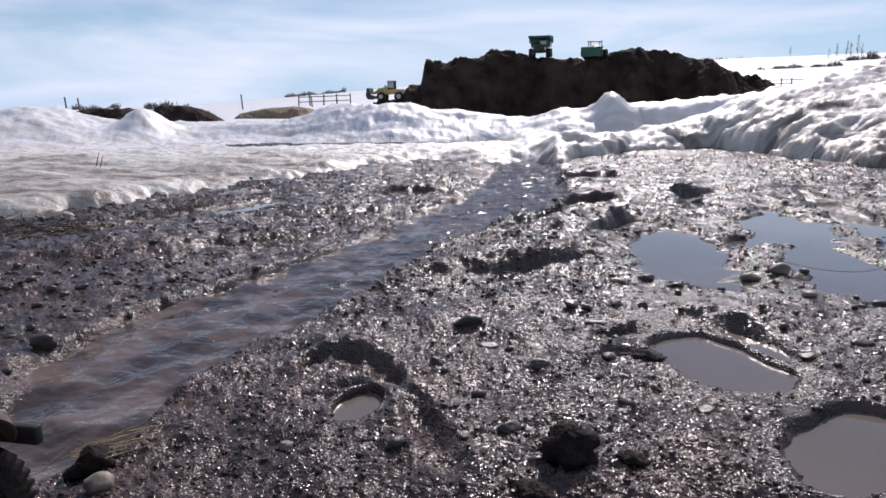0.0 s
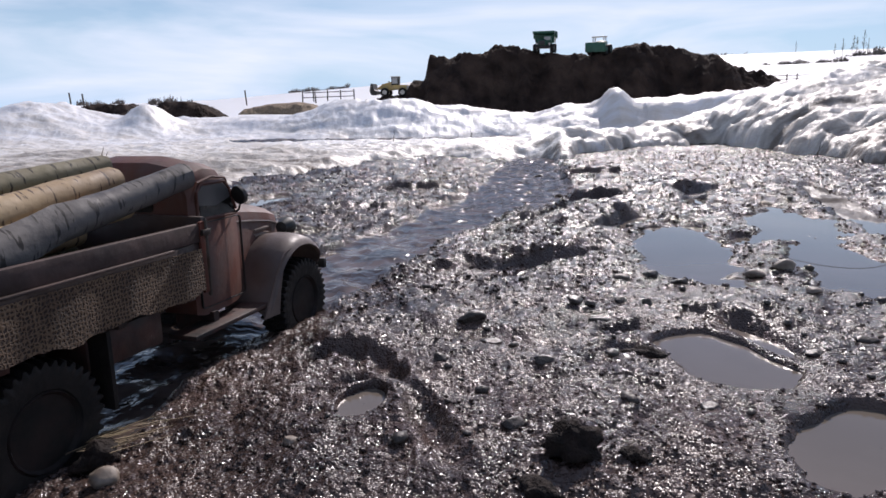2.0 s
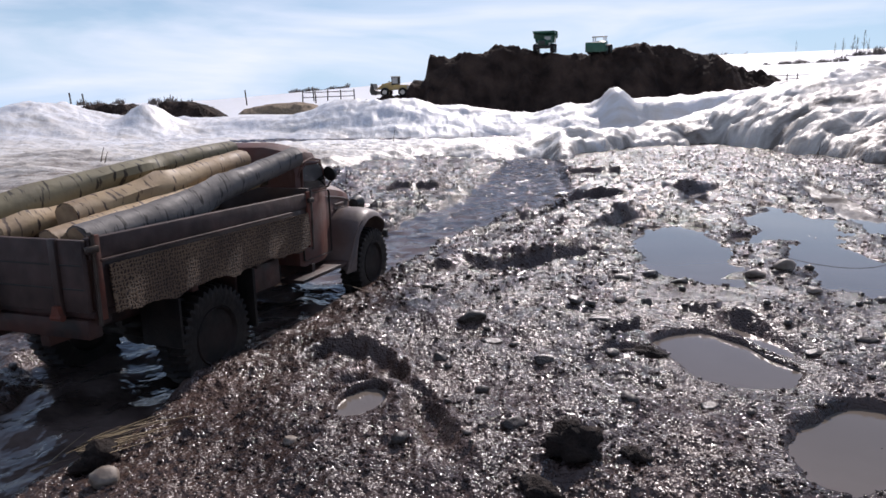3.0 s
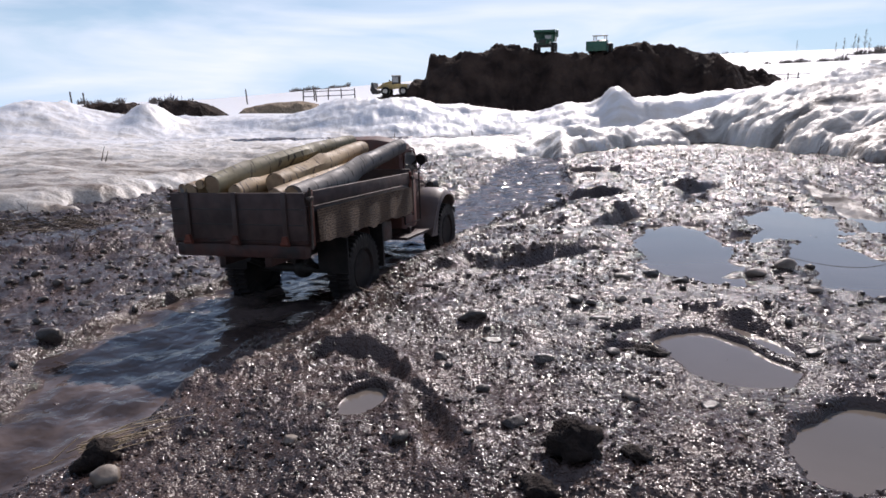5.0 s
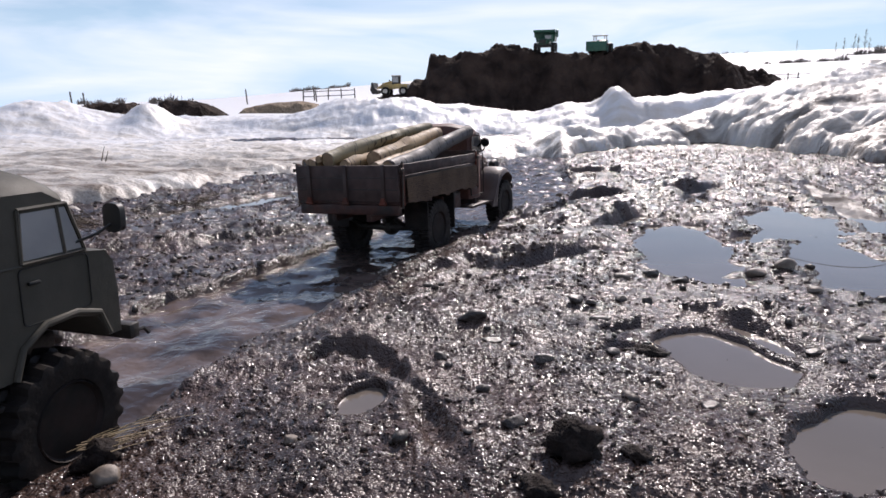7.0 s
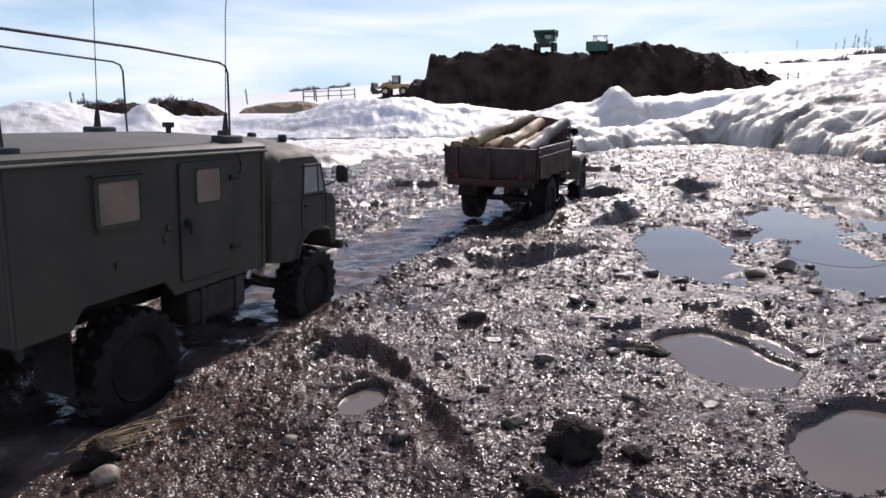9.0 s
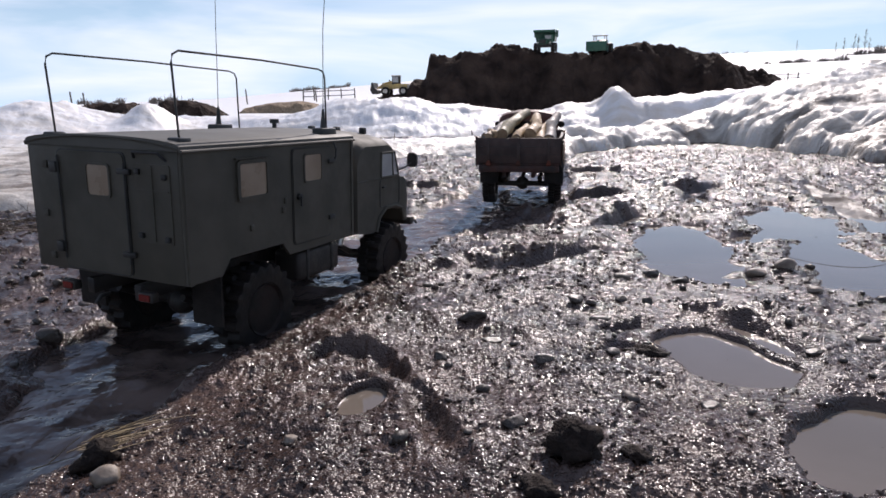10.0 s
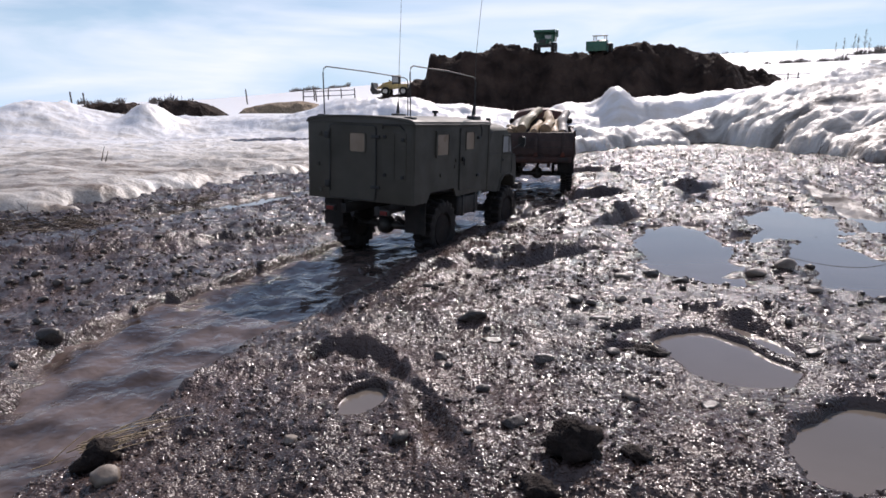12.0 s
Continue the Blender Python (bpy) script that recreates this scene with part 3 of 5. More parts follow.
def rod(bm, a, b, r0, r1=None, seg=10):
    a, b = Vector(a), Vector(b)
    m = Matrix.Translation((a + b) / 2) @ (b - a).to_track_quat("Z", "Y").to_matrix().to_4x4()
    bmesh.ops.create_cone(bm, cap_ends=True, segments=seg, radius1=r0, radius2=r0 if r1 is None else r1, depth=(b - a).length, matrix=m)
    return bm


def tube(bm, points, radius, seg=10, closed=False):
    """A tube along points; radius is a number or one per point."""
    pts = [Vector(p) for p in points]
    rings = []
    for k, p in enumerate(pts):
        way = (pts[min(k + 1, len(pts) - 1)] - pts[max(k - 1, 0)]).normalized()
        q = way.to_track_quat("Z", "Y")
        r = radius[k] if isinstance(radius, (list, tuple)) else radius
        rings.append([bm.verts.new(p + q @ Vector((math.cos(2 * math.pi * s / seg) * r, math.sin(2 * math.pi * s / seg) * r, 0))) for s in range(seg)])
    for a, b in zip(rings, rings[1:]):
        for s in range(seg):
            bm.faces.new((a[s], a[(s + 1) % seg], b[(s + 1) % seg], b[s]))
    bm.faces.new(rings[0][::-1])
    bm.faces.new(rings[-1])
    return bm


def lathe(bm, profile, seg=36):
    """Turns (radius, y) points round the y axis."""
    rings = [[bm.verts.new((math.cos(2 * math.pi * s / seg) * r, y, math.sin(2 * math.pi * s / seg) * r)) for s in range(seg)] for r, y in profile]
    for a, b in zip(rings, rings[1:]):
        for s in range(seg):
            bm.faces.new((a[s], a[(s + 1) % seg], b[(s + 1) % seg], b[s]))
    for ring in (rings[0], rings[-1]):
        if (ring[0].co - ring[seg // 2].co).length > 1e-5:
            bm.faces.new(ring)
    return bm


def loft(bm, sections, caps=True):
    """Skin over rings of equal length."""
    rings = [[bm.verts.new(p) for p in s] for s in sections]
    n = len(rings[0])
    for a, b in zip(rings, rings[1:]):
        for s in range(n):
            bm.faces.new((a[s], a[(s + 1) % n], b[(s + 1) % n], b[s]))
    if caps:
        bm.faces.new(rings[0][::-1])
        bm.faces.new(rings[-1])
    return bm


def plate(bm, outline, d0, d1, plane="xz"):
    """A flat plate with the outline in one plane, from d0 to d1 along the third axis."""
    def at(u, v, d):
        return {"xz": (u, d, v), "yz": (d, u, v), "xy": (u, v, d)}[plane]
    a, b = [bm.verts.new(at(u, v, d0)) for u, v in outline], [bm.verts.new(at(u, v, d1)) for u, v in outline]
    n = len(outline)
    bm.faces.new(a)
    bm.faces.new(b[::-1])
    for k in range(n):
        bm.faces.new((a[k], b[k], b[(k + 1) % n], a[(k + 1) % n]))
    return bm


def rounded(u0, u1, v0, v1, r, n=4):
    out = []
    for cu, cv, a0 in ((u1 - r, v1 - r, 0), (u0 + r, v1 - r, 90), (u0 + r, v0 + r, 180), (u1 - r, v0 + r, 270)):
        for k in range(n + 1):
            a = radians(a0 + 90 * k / n)
            out.append((cu + r * math.cos(a), cv + r * math.sin(a)))
    return out


def frame_ring(bm, u0, u1, v0, v1, w, d0, d1, r, plane):
    """A rounded window frame of width w."""
    def at(u, v, d):
        return {"xz": (u, d, v), "yz": (d, u, v)}[plane]
    outer, inner = rounded(u0 - w, u1 + w, v0 - w, v1 + w, r + w * 0.6), rounded(u0, u1, v0, v1, r)
    rings = [[bm.verts.new(at(u, v, d)) for u, v in ring] for ring, d in ((outer, d0), (outer, d1), (inner, d1), (inner, d0))]
    n = len(outer)
    for a, b in zip(rings, rings[1:]):
        for k in range(n):
            bm.faces.new((a[k], a[(k + 1) % n], b[(k + 1) % n], b[k]))
    return bm


# ---- wheels ----
def make_wheel(parent, x, y, z, radius, width, lugs, rim_mat, out, label=""):
    """A wheel: an empty hub with tyre, rim and hub cap; out is +1 or -1, the side that faces outwards."""
    hub = new("wheel")
    hub.parent = parent
    hub.location = (x, y, z)
    w, r, ri = width / 2, radius * 0.945, radius * 0.53
    # one skin: the tread blocks rise from the carcass, staggered from side to side
    prof = [(ri, -w * .7, 0), (ri * 1.12, -w * .95, 0), (r * .84, -w, 0), (r * .90, -w * .99, 1), (r * .97, -w * .95, 1), (r, -w * .55, 1), (r, -w * .1, 1), (r * .985, 0, 0),
            (r, w * .1, 2), (r, w * .55, 2), (r * .97, w * .95, 2), (r * .90, w * .99, 2), (r * .84, w, 0), (ri * 1.12, w * .95, 0), (ri, w * .7, 0)]
    seg = lugs * 4
    bm = bmesh.new()
    rings = []
    for rad, y, zone in prof:
        ring = []
        for s in range(seg):
            up = zone and ((s + (2 if zone == 2 else 0)) % 4) < 2
            k = rad * (radius * 1.01 / r) if up else rad * (0.985 if zone else 1)
            a = 2 * math.pi * s / seg
            ring.append(bm.verts.new((math.cos(a) * k, y * (1.03 if up and abs(y) > w * .9 else 1), math.sin(a) * k)))
        rings.append(ring)
    for a, b in zip(rings, rings[1:]):
        for s in range(seg):
            bm.faces.new((a[s], a[(s + 1) % seg], b[(s + 1) % seg], b[s]))
    part("tyre", bm, M_rubber, hub)
    o = out
    part("rim", lathe(bmesh.new(), [(ri * 1.03, -o * w * .7), (ri * .98, -o * w * .62), (ri * .95, -o * w * .40), (ri * .62, -o * w * .36), (ri * .50, -o * w * .20), (ri * .30, -o * w * .16), (ri * .27, o * w * .40), (ri * .18, o * w * .46), (0.0002, o * w * .47)], 28), rim_mat, hub, label)
    part("hub_cap", lathe(bmesh.new(), [(ri * .15, o * w * .44), (ri * .14, o * w * .58), (0.0002, o * w * .60)], 14), M_iron, hub, "worn bare hub cap")
    bm = bmesh.new()
    for k in range(6):
        a = 2 * math.pi * k / 6
        c = (math.cos(a) * ri * .41, -o * w * .22, math.sin(a) * ri * .41)
        rod(bm, c, (c[0], -o * w * .02, c[2]), radius * .03, seg=6)
    part("wheel_nuts", bm, M_iron, hub)
    bm = bmesh.new()
    lathe(bm, [(ri * 1.0, o * w * .74), (ri * 1.09, o * w * .86), (ri * 1.05, o * w * .98), (ri * .97, o * w * .8)], 28)
    part("rim_flange", bm, rim_mat, hub)
    return hub


def copy_wheel(w, x, y, z):
    """Another wheel of the same make on the same thing."""
    return copy_thing(w, Matrix.Translation((x, y, z)))


# ---- the olive box van truck ----
def van_truck():
    t = tagged(new("box_van_truck"), "matt olive green model off-road truck with box body and roof antennas", "truck")
    # box body with crowned roof
    half, zb, zt = 0.112, 0.048, 0.187
    side = [(-.108, zb), (-.062, zb), (-.05, .066), (.045, .066), (.058, zb), (.211, zb), (.211, zt), (-.108, zt)]
    body = new("van_body")
    body.parent = t
    for s in (-1, 1):
        bm = plate(bmesh.new(), side, s * half, s * (half - .004))
        bmesh.ops.bevel(bm, geom=bm.edges[:], offset=.0007, segments=1, affect="EDGES")
        part("side_wall", bm, M_olive, body)
    part("rear_wall", boxed(-.1085, -.105, -.1085, .1085, zb, zt - .001, bevel=.0012), M_olive, body)
    part("front_wall", boxed(.207, .2112, -.1085, .1085, zb, zt - .001, bevel=.0012), M_olive, body)
    part("floor_panel", boxed(-.105, .207, -.108, .108, .066, .069), M_under, body)
    ring = lambda x, k: [(x, -.1135 * k, zt - .001)] + [(x, .1135 * k * math.sin(radians(a)), zt + .003 + .0095 * math.cos(radians(a)) ** 0.8) for a in range(-86, 87, 12)] + [(x, .1135 * k, zt - .001)]
    bm = loft(bmesh.new(), [ring(-.110, .99), ring(-.1085, 1), ring(.2115, 1), ring(.213, .99)])
    part("roof", bm, M_olive_light, body)
    for s in (-1, 1):
        part("gutter", tube(bmesh.new(), [(-.109, s * .1138, zt - .001), (.212, s * .1138, zt - .001)], .0017, 8), M_olive_light, body)
    part("rear_lip", tube(bmesh.new(), [(-.1105, y, zt + .0105 - .0095 * (abs(y) / .112) ** 2.6) for y in np.linspace(-.112, .112, 15)], .0013, 6), M_olive, body)
    # windows
    for s in (-1, 1):
        win = part("window", frame_ring(bmesh.new(), -.030, .016, .131, .168, .0045, s * .111, s * .1148, .003, "xz"), M_olive, t)
        part("pane", plate(bmesh.new(), rounded(-.031, .017, .130, .169, .003), s * .1126, s * .1131), M_pane, win, "cloudy tan window pane")
        part("rain_lip", boxed(-.037, .023, *sorted((s * .112, s * .116)), .1735, .1752), M_olive, win)
    # side door on the right
    door = part("side_door", plate(bmesh.new(), rounded(.067, .150, .060, .179, .006), -.1118, -.1140), M_olive, t)
    part("window_frame", frame_ring(bmesh.new(), .0905, .127, .138, .171, .0022, -.1138, -.1155, .004, "xz"), M_olive, door)
    part("pane", plate(bmesh.new(), rounded(.0900, .1275, .1375, .1715, .004), -.1142, -.1147), M_pane, door)
    part("door_seal", frame_ring(bmesh.new(), .0665, .1505, .0595, .1795, .0012, -.1118, -.1131, .006, "xz"), M_dark, door)
    bm = rod(bmesh.new(), (.0765, -.114, .120), (.0765, -.118, .120), .0045, seg=14)
    box(bm, .0755, .0775, -.1195, -.1175, .108, .121)
    part("door_handle", bm, M_dark, door)
    for z in (.160, .084):
        part("hinge", boxed(.143, .157, -.1175, -.1135, z - .003, z + .003, bevel=.001), M_dark, door)
    part("strap", tube(bmesh.new(), [(.158, -.1135, .186), (.160, -.1165, .176), (.1595, -.117, .166), (.155, -.1165, .160), (.149, -.116, .161)], .0014, 6), M_dark, t)
    for x, z in ((.047, .107), (.052, .118), (-.012, .094)):
        part("rivet_plate", boxed(x - .003, x + .003, -.1140, -.1118, z - .0035, z + .0035, bevel=.0006), M_olive, t)
    for x in (-.104, .207):
        part("corner_bead", boxed(x - .0025, x + .0025, -.1136, -.1118, zb, zt - .003), M_olive, t)
    # rear door with latch rods and side panel
    door = part("rear_door", plate(bmesh.new(), rounded(-.036, .062, .052, .181, .006), -.1082, -.1108, "yz"), M_olive, t)
    part("door_seal", frame_ring(bmesh.new(), -.0365, .0625, .0515, .1815, .0013, -.1082, -.1098, .006, "yz"), M_dark, door)
    part("window_frame", frame_ring(bmesh.new(), -.015, .017, .136, .168, .0024, -.1105, -.1128, .004, "yz"), M_olive, door)
    part("pane", plate(bmesh.new(), rounded(-.0155, .0175, .1355, .1685, .004), -.1109, -.1116, "yz"), M_pane, door)
    for z in (.163, .075):
        part("hinge", boxed(-.1135, -.1095, -.046, -.028, z - .003, z + .003, bevel=.001), M_dark, door)
        part("hinge_block", boxed(-.116, -.1095, .060, .070, z - .006, z + .006, bevel=.001), M_dark, door)
    part("latch_rod", rod(bmesh.new(), (-.1125, -.0385, .065), (-.1125, -.0385, .172), .0011, seg=6), M_dark, door)
    part("latch_rod", rod(bmesh.new(), (-.1125, .060, .062), (-.1125, .060, .176), .0011, seg=6), M_dark, door)
    panel = part("rear_hatch", plate(bmesh.new(), rounded(-.098, -.050, .090, .172, .003), -.1082, -.1100, "yz"), M_olive, t)
    part("hatch_rib", boxed(-.1112, -.1098, -.075, -.073, .092, .170), M_olive, panel)
    part("hatch_rib", boxed(-.1112, -.1098, -.096, -.052, .144, .146), M_olive, panel)
    for y, z in ((-.056, .164), (-.092, .160), (-.056, .098), (-.092, .096)):
        part("hatch_latch", boxed(-.1135, -.1098, y - .003, y + .003, z - .003, z + .003, bevel=.001), M_dark, panel)
    part("grab_rail", tube(bmesh.new(), [(-.109, -.05, .178), (-.114, -.054, .184), (-.114, -.088, .184), (-.109, -.094, .176)], .0015, 6), M_dark, t)
    for y, z in ((.085, .165), (.09, .11), (.085, .062)):
        part("rivet_plate", boxed(-.1105, -.1082, y - .004, y + .004, z - .004, z + .004, bevel=.0006), M_olive, t)
    # roof gear
    for x, y in ((-.090, -.094), (-.090, .090), (.168, -.094), (.166, .086)):
        mount = part("antenna_mount", boxed(x - (.018 if x > 0 else .008), x + (.016 if x > 0 else .008), y - .009, y + .009, .188, .203 if x > 0 else .199, bevel=.002), M_dark, t)
        if x > 0:
            part("whip_base", rod(bmesh.new(), (x - .004, y, .202), (x - .003, y, .228), .0042, .0016, 10), M_dark, mount)
            part("whip", tube(bmesh.new(), [(x - .003, y, .226), (x, y, .33), (x + .008, y - (.006 if y < 0 else -.002), .46), (x + .02, y - (.016 if y < 0 else -.002), .60)], [.0006, .0005, .0004, .0003], 6), M_dark, mount)
    for y, e in ((-.094, .172), (.088, .209)):
        pts = [(-.090, y, .197)] + [(-.094, y, .272)] + [(-.092, y, .280), (-.084, y, .284)] + [(.04, y, .2835), (e - .017, y, .280), (e - .006, y, .277), (e - .002, y, .270)] + [(e, y, .196)]
        part("hoop_antenna", tube(bmesh.new(), pts, .00115, 8), M_dark, t)
    bm = rod(bmesh.new(), (.196, .012, .192), (.196, .012, .206), .0032, seg=10)
    rod(bm, (.196, .012, .206), (.196, .012, .212), .0068, seg=14)
    part("roof_vent", bm, M_dark, t)

    # cab over the front axle
    def section(y, z_drop=0.0, pull=0.0):
        return [(.224 + pull, y, .042), (.224 + pull, y, .150 - z_drop), (.232 + pull, y, .168 - z_drop), (.250, y, .177 - z_drop), (.325, y, .177 - z_drop), (.345 - pull, y, .168 - z_drop),
                (.349 - pull, y, .160 - z_drop), (.364 - pull, y, .119), (.384 - pull, y, .116), (.393 - pull, y, .106), (.396 - pull, y, .080), (.396 - pull, y, .041), (.378, y, .041), (.376, y, .046), (.366, y, .062), (.344, y, .068),
                (.316, y, .067), (.296, y, .055), (.288, y, .036), (.262, y, .036)]
    ys = [(-.099, .005, .003), (-.095, .0, .0012), (-.083, -.006, 0), (-.045, -.013, -.002), (0, -.016, -.004), (.045, -.013, -.002), (.083, -.006, 0), (.095, .0, .0012), (.099, .005, .003)]
    cab = part("cab", loft(bmesh.new(), [section(*s) for s in ys]), M_olive, t)
    for s in (-1, 1):
        y0, y1 = s * .0993, s * .1002
        wn = part("cab_window", plate(bmesh.new(), [(.302, .123), (.357, .123), (.344, .158), (.304, .158)], s * .0985, s * .0996), M_glass, cab, "cab side glass with the snow's reflection as pale colour")
        bm = bmesh.new()
        for a, b in (((.300, .121), (.360, .121)), ((.360, .121), (.345, .161)), ((.345, .161), (.301, .161)), ((.301, .161), (.300, .121)), ((.340, .121), (.336, .160))):
            tube(bm, [(a[0], s * .0995, a[1]), (b[0], s * .0995, b[1])], .0017, 6)
        part("window_frame", bm, M_olive, wn)
        part("cab_door", frame_ring(bmesh.new(), .297, .362, .074, .117, .0008, s * .0985, s * .1000, .004, "xz"), M_dark, cab)
        part("door_handle", boxed(.303, .313, *sorted((s * .099, s * .102)), .104, .107, bevel=.0008), M_dark, cab)
        arch = [(.374 + .004, s * .1, .044), (.369, s * .1, .065), (.345, s * .1, .072), (.315, s * .1, .071), (.293, s * .1, .058), (.284, s * .1, .036)]
        part("wheel_arch", tube(bmesh.new(), arch, .0028, 8), M_olive, cab)
        part("belt_line", tube(bmesh.new(), [(.226, s * .0992, .120), (.362, s * .0992, .119)], .0011, 6), M_olive, cab)
        mir = part("mirror", rounded_block(.372, .378, s * .118, .0085, .134, .158), M_dark, cab)
        part("mirror_arm", tube(bmesh.new(), [(.352, s * .099, .128), (.364, s * .110, .134), (.374, s * .117, .142)], .0012, 6), M_dark, mir)
        part("step", boxed(.268, .292, *sorted((s * .088, s * .100)), .018, .022, bevel=.001), M_under, t)
    part("windscreen", plate(bmesh.new(), [(-.088, .124), (.088, .124), (.082, .158), (-.082, .158)], .3575, .3585, "yz"), M_glass, cab)
    for y in (-.05, 0, .05):
        part("roof_marker", boxed(.322, .332, y - .005, y + .005, .188, .1985, bevel=.002), M_dark, cab)
    part("front_bumper", boxed(.398, .410, -.104, .104, .030, .044, bevel=.002), M_under, t)
    for s in (-1, 1):
        part("bumper_hook", tube(bmesh.new(), [(.405, s * .1, .036), (.416, s * .103, .036), (.420, s * .105, .030)], .002, 6), M_under, t)
        part("headlight", rod(bmesh.new(), (.393, s * .075, .085), (.400, s * .075, .085), .012, seg=18), M_glass, t)
    # chassis
    for s in (-1, 1):
        part("chassis_rail", boxed(-.105, .395, s * .036 - .005, s * .036 + .005, .022, .040, bevel=.001), M_under, t)
        for x in (0, .33):
            part("leaf_spring", tube(bmesh.new(), [(x - .062, s * .05, .026), (x - .03, s * .05, .010), (x, s * .05, .005), (x + .03, s * .05, .010), (x + .062, s * .05, .026)], .0045, 6), M_under, t)
        part("mud_flap", boxed(-.066, -.063, s * .09 - .021, s * .09 + .021, -.010, .052), M_rubber, t)
        tail = part("tail_light", boxed(-.116, -.106, s * .058 - .010, s * .058 + .010, .026, .037, bevel=.0015), M_under, t)
        part("lens", boxed(-.1175, -.1155, s * .058 - .007, s * .058 + .007, .028, .035), M_red, tail, "dark red lens")
    for x in (0, .33):
        part("axle", rod(bmesh.new(), (x, -.075, 0), (x, .075, 0), .008, seg=12), M_under, t)
        bm = bmesh.new()
        bmesh.ops.create_uvsphere(bm, u_segments=14, v_segments=8, radius=.019, matrix=pose(x, .012, 0))
        part("differential", bm, M_under, t)
    part("tow_hook", tube(bmesh.new(), [(-.110, 0, .028), (-.122, 0, .028), (-.128, 0, .022), (-.124, 0, .016)], .0022, 6), M_under, t)
    part("fuel_tank", boxed(.088, .186, -.103, -.062, .004, .044, bevel=.006, seg=3), M_under, t)
    for x in (.108, .166):
        part("tank_strap", boxed(x - .003, x + .003, -.1045, -.0605, .003, .047, bevel=.001), M_dark, t)
    part("filler_cap", rod(bmesh.new(), (.192, -.098, .034), (.198, -.098, .050), .006, seg=12), M_steel, t, "bare metal filler cap")
    part("tool_box", boxed(.085, .175, .062, .103, .006, .044, bevel=.003), M_under, t)
    part("spare_carrier", boxed(.214, .222, -.06, .06, .04, .15, bevel=.001), M_under, t)
    for c in t.children:
        if c.name.split(".")[0] in ("cab", "front_bumper", "bumper_hook", "headlight", "step"):
            c.location.x += .018
        if c.name.split(".")[0] in ("axle", "differential", "leaf_spring"):
            c.location.z -= .011
    # the box overhangs the rear axle
    for c in t.children_recursive:
        if c.data:
            for v in c.data.vertices:
                v.co.x -= .005 if v.co.x < -.075 else 0
    w = make_wheel(t, .011, -.092, -.011, .057, .037, 20, M_rim_dark, -1)
    w2 = make_wheel(t, .011, .092, -.011, .057, .037, 20, M_rim_dark, 1)
    return t, [w, w2, copy_wheel(w, .338, -.092, -.011), copy_wheel(w2, .338, .092, -.011)]


def rounded_block(x0, x1, y, hy, z0, z1):
    return plate(bmesh.new(), rounded(y - hy, y + hy, z0, z1, hy * .7), x0, x1, "yz")


# ---- the log truck ----
def log(t, a, b, r, mat, bend, seed, label):
    """One cut branch with knots, a slight bend and pale sawn ends."""
    rnd = random.Random(seed)
    a, b = Vector(a), Vector(b)
    n, seg = 16, 14
    way = (b - a).normalized()
    q = way.to_track_quat("Z", "Y")
    bm = bmesh.new()
    rings = []
    knots = [(rnd.randrange(2, n - 2), rnd.randrange(seg), rnd.uniform(.25, .5)) for _ in range(5)]
    for k in range(n + 1):
        f = k / n
        c = a.lerp(b, f) + Vector(bend) * math.sin(f * math.pi) + Vector((0, 1, 0)) * .0025 * math.sin(f * 7 + seed)
        ring = []
        for s in range(seg):
            rr = r * (1.06 - .16 * f) * (1 + rnd.uniform(-.035, .035))
            for kk, ks, h in knots:
                d = abs(kk - k) * .8 + min(abs(ks - s), seg - abs(ks - s))
                rr *= 1 + h * math.exp(-d * d / 1.2)
            ang = 2 * math.pi * s / seg
            ring.append(bm.verts.new(c + q @ Vector((math.cos(ang) * rr, math.sin(ang) * rr, rnd.uniform(-.0012, .0012) if k in (0, n) else 0))))
        rings.append(ring)
    for u, v in zip(rings, rings[1:]):
        for s in range(seg):
            bm.faces.new((u[s], u[(s + 1) % seg], v[(s + 1) % seg], v[s]))
    ends = [[p.co.copy() for p in rings[0]], [p.co.copy() for p in rings[-1]]]
    bm.faces.new(rings[0][::-1])
    bm.faces.new(rings[-1])
    ob = part("log", bm, mat, t, label)
    for pts, d in zip(ends, (-way, way)):
        c = sum(pts, Vector()) / len(pts)
        bm = bmesh.new()
        loft(bm, [[c + (p - c) * .9 - d * .0005 for p in pts], [c + (p - c) * .88 + d * .0007 for p in pts]])
        part("sawn_end", bm, M_cut, ob, "pale sawn wood face")
    return ob


